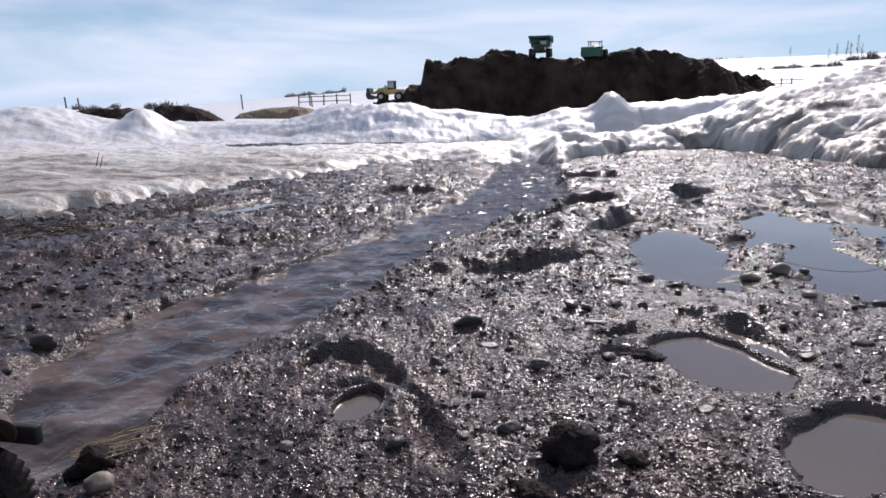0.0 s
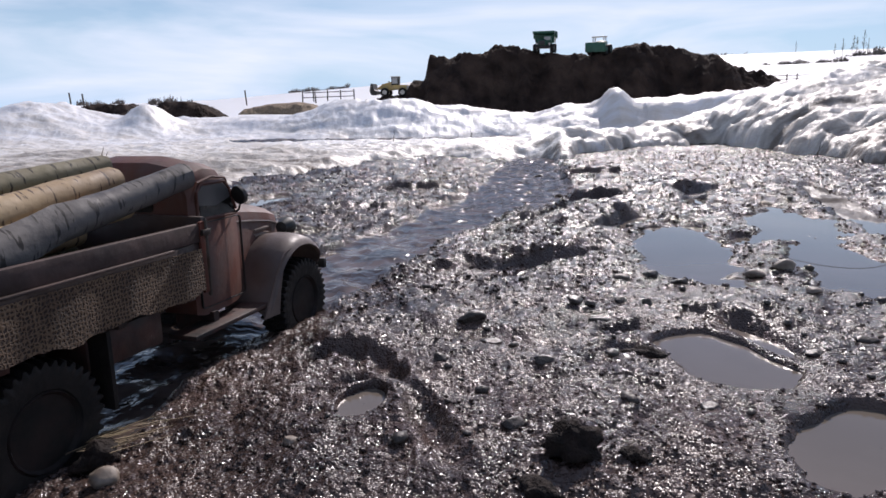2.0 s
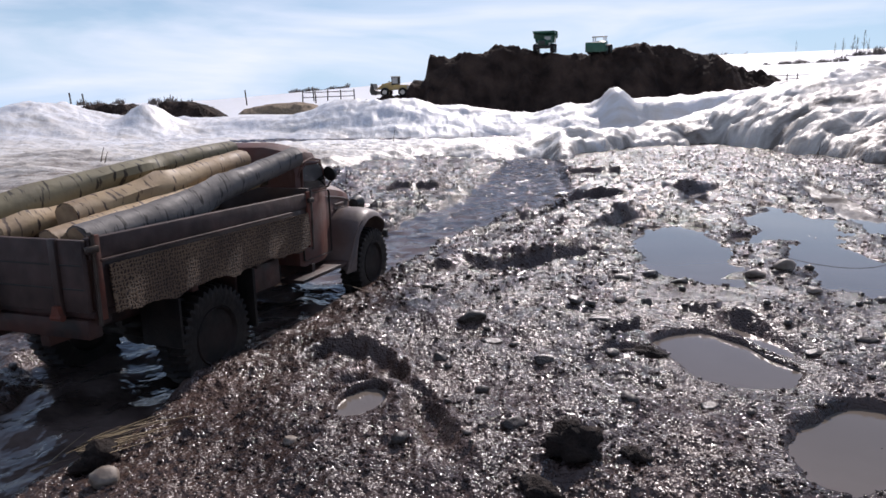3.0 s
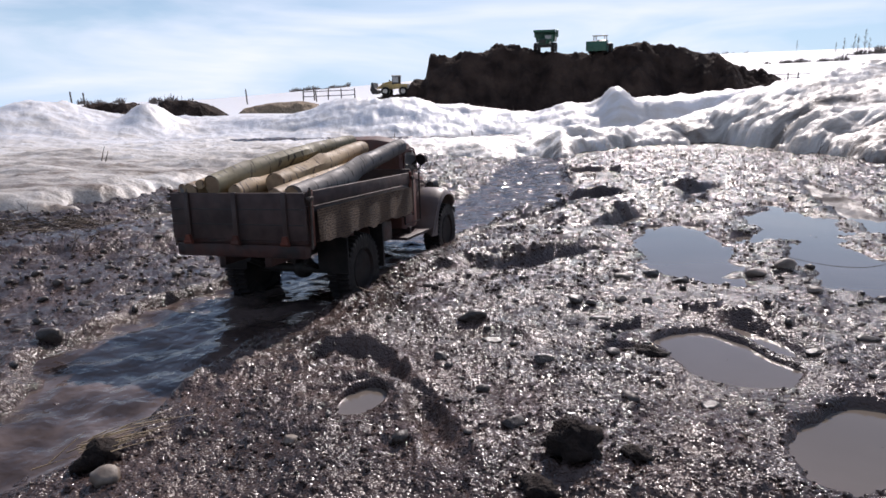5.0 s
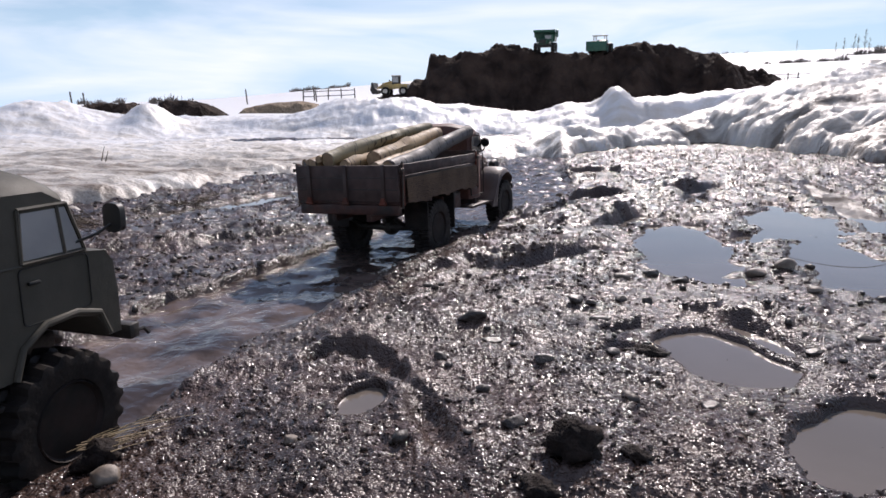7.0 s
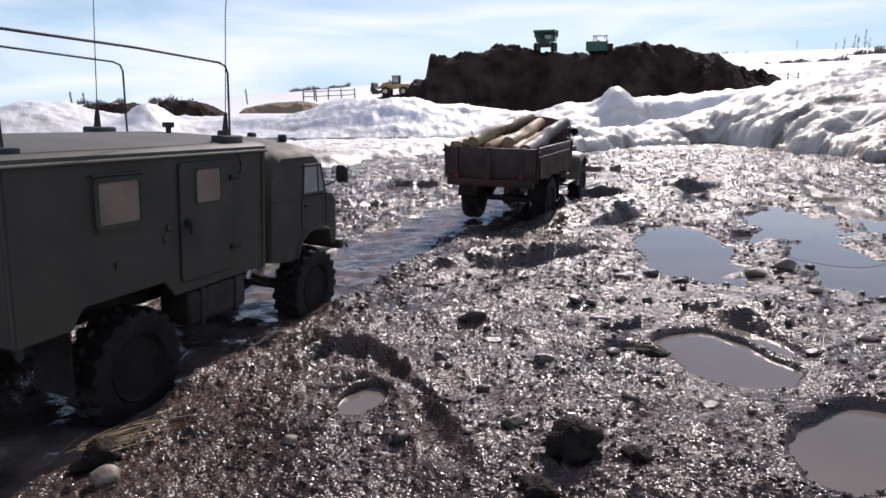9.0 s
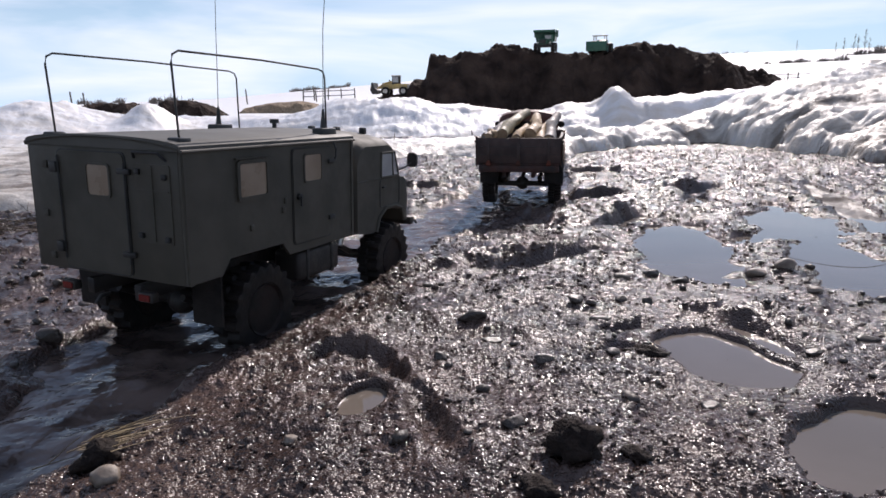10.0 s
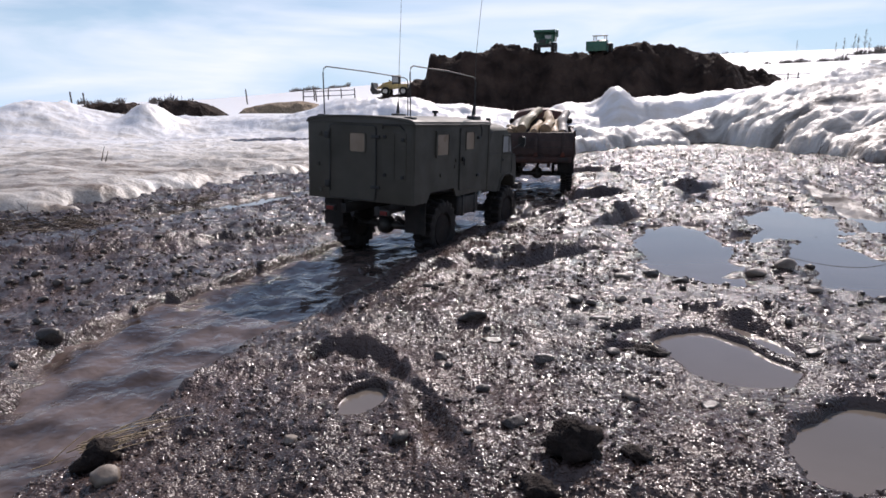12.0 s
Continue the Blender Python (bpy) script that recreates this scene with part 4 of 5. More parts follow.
def log_truck():
    t = tagged(new("log_truck"), "rusty brown vintage model truck carrying cut logs in its bed", "truck")
    bed = new("bed")
    bed.parent = t
    zb, zt, x0, x1, half = .058, .120, -.107, .241, .104
    part("bed_floor", boxed(x0, x1, -half, half, zb - .006, zb, bevel=.001), M_rust_dark, bed)
    for s in (-1, 1):
        wall = part("side_board", boxed(x0 + .004, x1, *sorted((s * half, s * (half - .005))), zb, zt - .019, bevel=.0012), M_wood_dark, bed)
        part("top_board", boxed(x0 + .002, x1, *sorted((s * (half + .002), s * (half - .005))), zt - .0185, zt, bevel=.0012), M_wood_grey, wall)
        part("lip", boxed(x0 + .01, x1 - .05, *sorted((s * (half + .006), s * (half + .001))), zt - .021, zt - .0185, bevel=.0006), M_wood_grey, wall, "worn pale edge strip")
        for x in (x0 + .008, x1 - .006):
            part("stake", boxed(x - .004, x + .004, *sorted((s * (half + .0035), s * half)), zb - .008, zt + .002, bevel=.0008), M_rust_red, bed)
        for x in (x0 + .004, x1 - .002):
            part("corner_iron", tube(bmesh.new(), [(x, s * (half + .003), zb - .012), (x, s * (half + .004), zt + .003), (x - .004, s * (half + .006), zt + .004)], .0018, 6), M_iron, bed)
            part("latch", boxed(x - .008, x + .004, *sorted((s * (half + .007), s * (half + .002))), zt - .012, zt - .006, bevel=.001), M_iron, bed)
    gate = part("tailgate", boxed(x0 - .004, x0 + .001, -half, half, zb, zt - .001, bevel=.0012), M_wood_grey, bed)
    for z in (.078, .098):
        part("plank_joint", boxed(x0 - .0047, x0 - .003, -half + .002, half - .002, z - .0006, z + .0006), M_dark, gate)
    for y in (-.075, 0, .075):
        part("batten", boxed(x0 - .0075, x0 - .003, y - .0035, y + .0035, zb - .004, zt, bevel=.0008), M_wood_dark, gate)
        bm = bmesh.new()
        plate(bm, [(y - .006, zb - .005), (y + .006, zb - .005), (y + .003, zb + .006), (y - .003, zb + .006)], x0 - .011, x0 - .007, "yz")
        rod(bm, (x0 - .009, y - .006, zb - .004), (x0 - .009, y + .006, zb - .004), .003, seg=8)
        part("hinge", bm, M_rust_red, gate, "rust-red hinge")
    part("front_board", boxed(x1 - .004, x1 + .002, -half, half, zb, zt + .006, bevel=.0012), M_wood_dark, bed)
    for x in (-.09, .02, .13, .22):
        part("cross_beam", boxed(x - .005, x + .005, -.1, .1, .044, .0525, bevel=.001), M_rust_dark, bed)
    part("rear_sill", boxed(x0 - .003, x0 + .012, -.1, .1, .034, .0515, bevel=.002), M_rust_dark, bed)
    # burlap hung along the sides
    rnd = random.Random(4)
    for s in (-1, 1):
        xs = np.linspace(-.090, .228, 60)
        bm = bmesh.new()
        low = [.052 + .0018 * math.sin(x * 60) + .0012 * math.sin(x * 143 + 1) + rnd.uniform(-.0012, .0012) for x in xs]
        cols = []
        for x, lz in zip(xs, low):
            col = []
            for k in range(8):
                f = k / 7
                y = s * (half + .0045 + .0012 * math.sin(x * 90 + f * 2) * f + .002 * f)
                col.append((bm.verts.new((x, y, .096 + (lz - .096) * f)), bm.verts.new((x, y + s * .0011, .096 + (lz - .096) * f))))
            cols.append(col)
        for u, v in zip(cols, cols[1:]):
            for k in range(7):
                for side in (0, 1):
                    bm.faces.new((u[k][side], v[k][side], v[k + 1][side], u[k + 1][side]))
            bm.faces.new((u[0][0], v[0][0], v[0][1], u[0][1]))
            bm.faces.new((u[7][0], v[7][0], v[7][1], u[7][1]))
        part("burlap", bm, M_burlap, bed, "frayed brown burlap hung over the side board")
    # cab
    def cab_section(x, w, z0, z1, top):
        pts = [(x, -w, z0), (x, -w, z1 - .018), (x, -w + .006, z1 - .006), (x, -w + .02, z1), (x, -w * .35, z1 + top), (x, w * .35, z1 + top), (x, w - .02, z1), (x, w - .006, z1 - .006), (x, w, z1 - .018), (x, w, z0)]
        return pts
    secs = [cab_section(.246, .076, .022, .146, .002), cab_section(.2475, .081, .02, .163, .004), cab_section(.255, .085, .018, .172, .006), cab_section(.276, .086, .018, .177, .007), cab_section(.298, .085, .018, .174, .006),
            cab_section(.312, .082, .018, .164, .004), cab_section(.320, .079, .018, .151, .001), cab_section(.336, .074, .018, .128, .001), cab_section(.342, .066, .02, .124, .001)]
    cab = part("cab", loft(bmesh.new(), secs), M_rust, t)
    for s in (-1, 1):
        wn = part("cab_window", plate(bmesh.new(), [(.258, .121), (.315, .121), (.308, .146), (.301, .1535), (.265, .1535), (.258, .147)], s * .0845, s * .0868), M_smoke, cab, "dark side glass with a grey sheen in its colour")
        # a dark plate on the pane paints the shaded lower cab inside
        part("dark_interior", plate(bmesh.new(), [(.2585, .1215), (.3145, .1215), (.310, .138), (.285, .131), (.2585, .134)], s * .0846, s * .0874), M_cabdark, wn)
        ring = [(.256, .119), (.317, .119), (.310, .147), (.302, .156), (.264, .156), (.256, .148), (.256, .119)]
        part("window_frame", tube(bmesh.new(), [(u, s * .0862, v) for u, v in ring], .0020, 6), M_rust, wn)
        part("door_line", frame_ring(bmesh.new(), .252, .326, .026, .115, 0.0008, s * .0842, s * .0868, .004, "xz"), M_dark, cab)
        part("door_handle", rod(bmesh.new(), (.257, s * .0895, .109), (.270, s * .0895, .1085), .0014, seg=8), M_iron, cab)
        part("drip_rail", tube(bmesh.new(), [(.2515, s * .0835, .140), (.258, s * .0865, .1575), (.280, s * .0875, .1625), (.304, s * .0862, .1590), (.314, s * .083, .146), (.335, s * .0752, .122)], .0015, 6), M_rust, cab)
        mir = part("mirror", rod(bmesh.new(), (.312, s * .096, .139), (.316, s * .097, .140), .0105, seg=20), M_dark, cab)
        part("mirror_arm", tube(bmesh.new(), [(.325, s * .079, .117), (.320, s * .090, .122), (.315, s * .096, .130)], .0012, 6), M_dark, mir)
    part("rear_window", plate(bmesh.new(), rounded(-.04, .04, .128, .150, .004), .2445, .2475, "yz"), M_cabdark, cab)
    part("windscreen", plate(bmesh.new(), [(-.066, .130), (.066, .130), (.060, .152), (-.060, .152)], .3300, .3312, "yz"), M_glass, cab)
    # bonnet
    def hood(x, w, z1, z0=.030):
        return [(x, -w, z0), (x, -w, z1 - .020), (x, -w * .93, z1 - .009), (x, -w * .62, z1 - .001), (x, 0, z1 + .003), (x, w * .62, z1 - .001), (x, w * .93, z1 - .009), (x, w, z1 - .020), (x, w, z0)]
    hd = part("bonnet", loft(bmesh.new(), [hood(.322, .066, .126), hood(.345, .062, .124), hood(.390, .054, .118), hood(.440, .047, .110), hood(.466, .043, .103), hood(.474, .038, .093)]), M_rust, t)
    part("bonnet_hinge", tube(bmesh.new(), [(.335, 0, .1285), (.390, 0, .1212), (.440, 0, .1132), (.464, 0, .1068)], .0011, 6), M_dark, hd)
    for s in (-1, 1):
        part("bonnet_crease", tube(bmesh.new(), [(.330, s * .0652, .105), (.390, s * .0545, .098), (.440, s * .0475, .090), (.467, s * .0435, .083)], .0012, 6), M_pale_trim, hd)
        for z in (.070, .077, .084):
            part("louvre", boxed(.398, .430, *sorted((s * .0475, s * .0545)), z - .0012, z + .0012, bevel=.0006), M_pale_trim, hd)
        # swept front wing: an arc over the wheel with a rolled side lip
        outer, inner = s * .108, s * .046
        arcs = [(.338, .004), (.350, .022), (.365, .046), (.382, .0635), (.404, .0745), (.428, .0765), (.450, .070), (.467, .056), (.476, .040)]
        knots = [arcs[0]] + arcs + [arcs[-1]]
        line = []
        for k in range(len(arcs) - 1):
            p0, p1, p2, p3 = (np.array(p) for p in knots[k:k + 4])
            for f in np.arange(0, 1, 0.2):
                line.append(.5 * (2 * p1 + (p2 - p0) * f + (2 * p0 - 5 * p1 + 4 * p2 - p3) * f * f + (3 * p1 - p0 - 3 * p2 + p3) * f ** 3))
        line.append(np.array(arcs[-1]))
        bm = bmesh.new()
        secs = []
        for k, (x, z) in enumerate(line):
            f = k / (len(line) - 1)
            w = outer - s * (.016 * max(0, (f - .8) / .2) ** 2 + .004 * max(0, (.15 - f) / .15))
            span = w - inner
            dome = [(x, inner + span * u, z + d) for u, d in ((0, -.002), (.3, .001), (.55, .001), (.75, -.0005), (.88, -.003), (.96, -.0065), (1.0, -.011))]
            secs.append(dome + [(x, w + s * .0010, z - .0125), (x, w - s * .0005, z - .0138), (x, w - s * .0028, z - .0115), (x, inner + span * .8, z - .006), (x, inner, z - .005)])
        loft(bm, secs)
        wing = part("front_wing", bm, M_rust_wing, t)
        # skirt behind the wheel
        part("wing_skirt", plate(bmesh.new(), [(.330, -.008), (.362, -.010), (.368, .018), (.380, .052), (.405, .066), (.382, .061), (.362, .043), (.348, .020)], s * .1040, s * .1062), M_rust_wing, wing)
        lamp = part("headlight", lathe_x(.460, s * .062, .080, ((.001, -.016), (.008, -.014), (.0125, -.004), (.013, .002), (.010, .005), (.001, .006))), M_dark, t)
        part("running_board", boxed(.215, .348, *sorted((s * .070, s * .104)), .004, .009, bevel=.001), M_rust_dark, t)
        part("board_bracket", boxed(.262, .270, *sorted((s * .04, s * .09)), -.001, .02), M_rust_dark, t)
        part("chassis_rail", boxed(-.10, .470, s * .036 - .005, s * .036 + .005, .020, .036, bevel=.001), M_rust_dark, t)
        for x in (0, .40):
            part("leaf_spring", tube(bmesh.new(), [(x - .06, s * .048, .024), (x - .03, s * .048, .010), (x, s * .048, .005), (x + .03, s * .048, .010), (x + .06, s * .048, .024)], .0045, 6), M_under, t)
        part("mud_guard", boxed(.060, .064, s * .085 - .024, s * .085 + .024, -.018, .050), M_rubber, t)
        part("mud_flap", boxed(-.058, -.055, s * .085 - .024, s * .085 + .024, -.004, .046), M_rubber, t)
    part("radiator_grille", boxed(.472, .478, -.034, .034, .030, .090, bevel=.003), M_under, t)
    part("front_bumper", boxed(.488, .495, -.1, .1, .018, .032, bevel=.002), M_dark, t)
    for s in (-1, 1):
        part("bumper_bracket", boxed(.465, .490, s * .036 - .004, s * .036 + .004, .020, .028), M_under, t)
    part("battery_box", boxed(.10, .19, -.088, -.045, .010, .044, bevel=.004), M_rust_dark, t)
    part("fuel_tank", rod(bmesh.new(), (.09, .066, .024), (.19, .066, .024), .020, seg=16), M_rust_dark, t)
    for x in (0, .40):
        part("axle", rod(bmesh.new(), (x, -.07, 0), (x, .07, 0), .007, seg=12), M_under, t)
    bm = bmesh.new()
    bmesh.ops.create_uvsphere(bm, u_segments=14, v_segments=8, radius=.018, matrix=pose(0, 0, 0))
    part("differential", bm, M_under, t)
    part("drive_shaft", rod(bmesh.new(), (.015, 0, .004), (.25, 0, .02), .005, seg=10), M_under, t)
    log(t, (-.100, .040, .128), (.232, .000, .176), .0132, M_bark_y, (0, .008, .005), 1, "yellow-green peeled poplar log")
    log(t, (-.050, -.026, .125), (.212, -.028, .164), .0148, M_bark_b, (0, -.006, .003), 2, "tan birch log with dark knots")
    log(t, (-.085, -.074, .112), (.243, -.084, .166), .0145, M_bark_g, (0, .006, -.006), 3, "grey weathered log with knots")
    log(t, (-.103, .078, .119), (.120, .058, .126), .0112, M_bark_b, (0, 0, .002), 4, "pale birch log")
    log(t, (-.030, .066, .118), (.240, .034, .150), .0120, M_bark_g, (0, .010, .008), 5, "dark grey log under the others")
    log(t, (-.098, .008, .117), (.130, -.004, .138), .0110, M_bark_b, (0, 0, .002), 6, "short pale birch log")
    log(t, (-.096, -.050, .112), (.190, -.056, .140), .0115, M_bark_b, (0, .004, .002), 10, "pale birch log low in the bed")
    log(t, (-.104, .090, .124), (.060, .080, .124), .0068, M_bark_g, (0, 0, .001), 11, "thin grey branch along the side board")
    log(t, (-.105, .058, .130), (-.010, .086, .134), .0060, M_bark_b, (0, 0, 0), 12, "thin pale branch end")
    log(t, (-.060, .080, .080), (.240, .075, .100), .0140, M_bark_g, (0, 0, 0), 7, "grey log on the bed floor")
    log(t, (-.090, -.010, .076), (.220, -.060, .086), .0140, M_bark_g, (0, 0, 0), 8, "grey log on the bed floor")
    log(t, (-.095, .050, .076), (.200, .025, .088), .0140, M_bark_y, (0, 0, 0), 9, "yellowish log on the bed floor")
    log(t, (-.092, .025, .098), (.200, .012, .112), .0135, M_bark_b, (0, 0, 0), 13, "pale log under the others")
    for c in t.children:
        if c.name.split(".")[0] in ("axle", "differential", "leaf_spring", "mud_guard", "mud_flap"):
            c.location.x += .043 if c.name.split(".")[0] in ("mud_guard", "mud_flap", "differential") else .033
            c.location.z -= .010 if c.name.split(".")[0] in ("axle", "differential", "leaf_spring") else 0
    w = make_wheel(t, .043, -.088, -.010, .055, .034, 38, M_rim_dark, -1)
    w2 = make_wheel(t, .043, .088, -.010, .055, .034, 38, M_rim_dark, 1)
    return t, [w, w2, copy_wheel(w, .425, -.088, -.010), copy_wheel(w2, .425, .088, -.010)]


def lathe_x(x, y, z, profile):
    bm = lathe(bmesh.new(), [(r, a) for r, a in profile], 20)
    bmesh.ops.rotate(bm, verts=bm.verts[:], matrix=Matrix.Rotation(radians(-90), 3, "Z"))
    bmesh.ops.translate(bm, verts=bm.verts[:], vec=(x, y, z))
    return bm


def to_scale(thing, k):
    """Brings a model and all its parts to a scale."""
    done = set()
    for ob in thing.children_recursive:
        ob.location *= k
        if ob.data and ob.data.name not in done:
            done.add(ob.data.name)
            ob.data.transform(Matrix.Scale(k, 4))


MODEL = 0.92
gaz_truck, gaz_wheels = van_truck()
zis_truck, zis_wheels = log_truck()
to_scale(gaz_truck, MODEL)
to_scale(zis_truck, MODEL)


# ---- stones, pebbles, clods ----
ICO = bmesh.new()
bmesh.ops.create_icosphere(ICO, subdivisions=3, radius=1)
ICO_V = np.array([v.co[:] for v in ICO.verts])
ICO_F = [tuple(v.index for v in f.verts) for f in ICO.faces]
ICO.free()
ICO = bmesh.new()
bmesh.ops.create_icosphere(ICO, subdivisions=1, radius=1)
ICO1_V = np.array([v.co[:] for v in ICO.verts])
ICO1_F = np.array([tuple(v.index for v in f.verts) for f in ICO.faces])
ICO.free()


def ground_at(x, y):
    return float(ground_z(np.array([x]), np.array([y]))[0])


def stone_mesh(name, size, mat, seed, rough=0.18, cuts=9):
    """A rounded or lumpy stone whose base is at z = 0."""
    rs = np.random.RandomState(seed)
    v = ICO_V.copy()
    for _ in range(cuts):
        d = rs.normal(size=3)
        d /= np.linalg.norm(d)
        # flatten a facet: pull in what lies beyond a cut
        over = np.maximum(v @ d - rs.uniform(.55, .85), 0)
        v -= 0.85 * over[:, None] * d
    for k, sz in enumerate((1.3, 2.9, 6.0)):
        v *= (1 + rough * 0.6 ** k * np.array([noise.noise(Vector(p) * sz + Vector((seed * 3.1, k, 0))) for p in ICO_V]))[:, None]
    if not cuts:
        # wide at the foot, narrow at the top
        v[:, :2] *= (1 - 0.42 * np.clip(v[:, 2:], -0.3, 1))
    v *= np.array(size) / 2
    v[:, 2] -= v[:, 2].min()
    me = bpy.data.meshes.new(name)
    me.from_pydata(v.tolist(), [], ICO_F)
    me.shade_smooth()
    me.materials.append(mat)
    return me


# x, y, length, width, height, turn
STONES = ((.032, .707, .036, .018, .016, 5), (-.003, .596, .018, .012, .011, -20), (.093, .574, .022, .013, .010, 10), (.052, .457, .022, .015, .012, 30), (.158, .753, .024, .017, .013, -20), (.174, .746, .014, .011, .010, 0),
          (.177, .706, .026, .013, .008, 0), (.452, .917, .030, .021, .016, 5), (.503, .937, .036, .024, .020, 15), (.251, .892, .024, .016, .010, 0), (.301, .923, .028, .020, .018, 10), (.330, .883, .026, .018, .015, 0),
          (.219, .773, .018, .014, .013, 0), (.246, .761, .014, .012, .014, 0), (.050, .651, .024, .016, .008, 0), (.161, .592, .020, .013, .010, 30), (-.232, .402, .022, .019, .017, 0), (-.115, .446, .013, .010, .007, 0),
          (-.433, .685, .034, .026, .020, 10), (-.258, .520, .020, .013, .009, 25), (-.019, .841, .018, .013, .010, 0), (.560, .800, .028, .018, .012, 0), (.600, .770, .018, .014, .010, 0), (.470, .800, .024, .018, .010, 20),
          (.400, .880, .030, .020, .012, 0), (.575, .93, .022, .016, .012, 0), (-.47, .83, .024, .016, .011, 0), (-.52, .93, .020, .015, .010, 40), (-.40, 1.02, .022, .016, .012, 0), (-.45, 1.08, .018, .014, .010, 0), (-.36, .96, .018, .013, .010, 0),
          (.29, .44, .026, .018, .010, 30), (.21, .48, .018, .013, .009, 0), (.36, .60, .020, .015, .009, 0), (.43, .63, .024, .016, .009, 0), (.40, .53, .028, .020, .012, 0), (.36, 2.42, .04, .03, .02, 0))
for k, (x, y, a, b, c, turn) in enumerate(STONES):
    pale = k in (7, 8, 9, 16, 23, 17)
    st = new("stone", stone_mesh("stone", (a, b, c), M_stone_pale if pale else M_stone, 100 + k))
    st.matrix_world = pose(x, y, ground_at(x, y) - c * 0.36, 0, 0, turn)
    tagged(st, "pale rounded stone lying on wet mud" if pale else "dark wet stone half sunk in mud", "stone", "stones on the mud")
for x, y, size, seed in ((.089, .410, (.036, .033, .033), 9), (-.250, .432, (.030, .026, .018), 7), (.262, 1.60, (.07, .05, .028), 10), (.335, 1.86, (.06, .05, .024), 11), (.128, .405, (.020, .014, .007), 8), (.06, .372, (.026, .018, .010), 12), (.195, .60, (.030, .020, .010), 13)):
    cl = new("mud_clod", stone_mesh("mud_clod", size, M_clod, seed, 0.55, 0))
    cl.matrix_world = pose(x, y, ground_at(x, y) - size[2] * 0.30, 0, 0, seed * 40)
    tagged(cl, "dark crumbly lump of mud on the gravel", "clod", "mud clods")


def scatter(name, count, x0, x1, y0, y1, s0, s1, mat, seed, label, lowest=0.004, power=2.0):
    """Many small pebbles in one object, sunk a little into the ground."""
    rs = np.random.RandomState(seed)
    y = y0 + (y1 - y0) * rs.rand(count) ** power
    x = x0 + (x1 - x0) * rs.rand(count)
    z = ground_z(x, y)
    ok = z > lowest
    x, y, z = x[ok], y[ok], z[ok]
    n = len(x)
    size = s0 * (s1 / s0) ** (rs.rand(n) ** 2.2)
    sc = size[:, None] * rs.uniform(0.6, 1.2, (n, 3)) * np.array([1, 1, 0.65])
    th = rs.rand(n) * 6.283
    v = ICO1_V[None] * sc[:, None] * (1 + 0.25 * rs.uniform(-1, 1, (n, len(ICO1_V), 1)))
    vx, vy = v[..., 0] * np.cos(th)[:, None] - v[..., 1] * np.sin(th)[:, None], v[..., 0] * np.sin(th)[:, None] + v[..., 1] * np.cos(th)[:, None]
    co = np.stack([vx + x[:, None], vy + y[:, None], v[..., 2] + (z + sc[:, 2] * 0.35)[:, None]], -1).reshape(-1, 3)
    fa = (ICO1_F[None] + (np.arange(n) * len(ICO1_V))[:, None, None]).reshape(-1, 3)
    me = bpy.data.meshes.new(name)
    me.vertices.add(len(co))
    me.vertices.foreach_set("co", co.astype(np.float32).ravel())
    me.loops.add(fa.size)
    me.loops.foreach_set("vertex_index", fa.astype(np.int32).ravel())
    me.polygons.add(len(fa))
    me.polygons.foreach_set("loop_start", np.arange(0, fa.size, 3, dtype=np.int32))
    me.update(calc_edges=True)
    me.shade_smooth()
    me.materials.append(mat)
    return tagged(new(name, me), label, "gravel", kind="stuff")


scatter("gravel", 12000, -0.35, 0.75, 0.34, 1.6, .0009, .0030, M_mud, 5, "fine wet gravel strewn over the mud")
scatter("gravel", 14000, -0.1, 1.75, 0.85, 3.3, .0016, .0058, M_mud, 15, "wet grit and small stones over the yard", power=1.0)
scatter("gravel", 5500, -1.3, 0.2, 0.75, 2.6, .0016, .0055, M_mud, 16, "wet grit and small stones beside the stream", power=1.0)
scatter("gravel", 1500, -1.3, -0.2, 0.6, 2.4, .0020, .0085, M_stone, 6, "dark wet gravel on the mud flat", power=1.3)
scatter("gravel", 900, 0.35, 1.7, 1.2, 3.2, .0025, .0080, M_stone, 8, "dark wet gravel near the snow bank", power=1.2)
scatter("gravel", 160, -0.1, 0.75, 0.4, 1.3, .0035, .0085, M_stone, 9, "small wet stones among the puddles", power=1.0)


# ---- straw, twigs and dead grass ----
def blades(name, items, mat, label, kind="stuff", category="grass"):
    """Thin bent three-sided stalks: base, way, length, radius."""
    co, fa = [], []
    for base, way, length, r, sag in items:
        base, way = Vector(base), Vector(way).normalized()
        side = way.orthogonal().normalized()
        other = way.cross(side)
        n0 = len(co)
        for k in range(4):
            f = k / 3
            c = base + way * length * f + Vector((0, 0, -sag * length * f * f))
            w = r * (1 - 0.7 * f)
            for s in range(3):
                a = 2.094 * s
                co.append(c + side * math.cos(a) * w + other * math.sin(a) * w)
        for k in range(3):
            for s in range(3):
                a, b = n0 + 3 * k + s, n0 + 3 * k + (s + 1) % 3
                fa.append((a, b, b + 3, a + 3))
    me = bpy.data.meshes.new(name)
    me.from_pydata([c[:] for c in co], [], fa)
    me.materials.append(mat)
    return tagged(new(name, me), label, category, kind=kind)


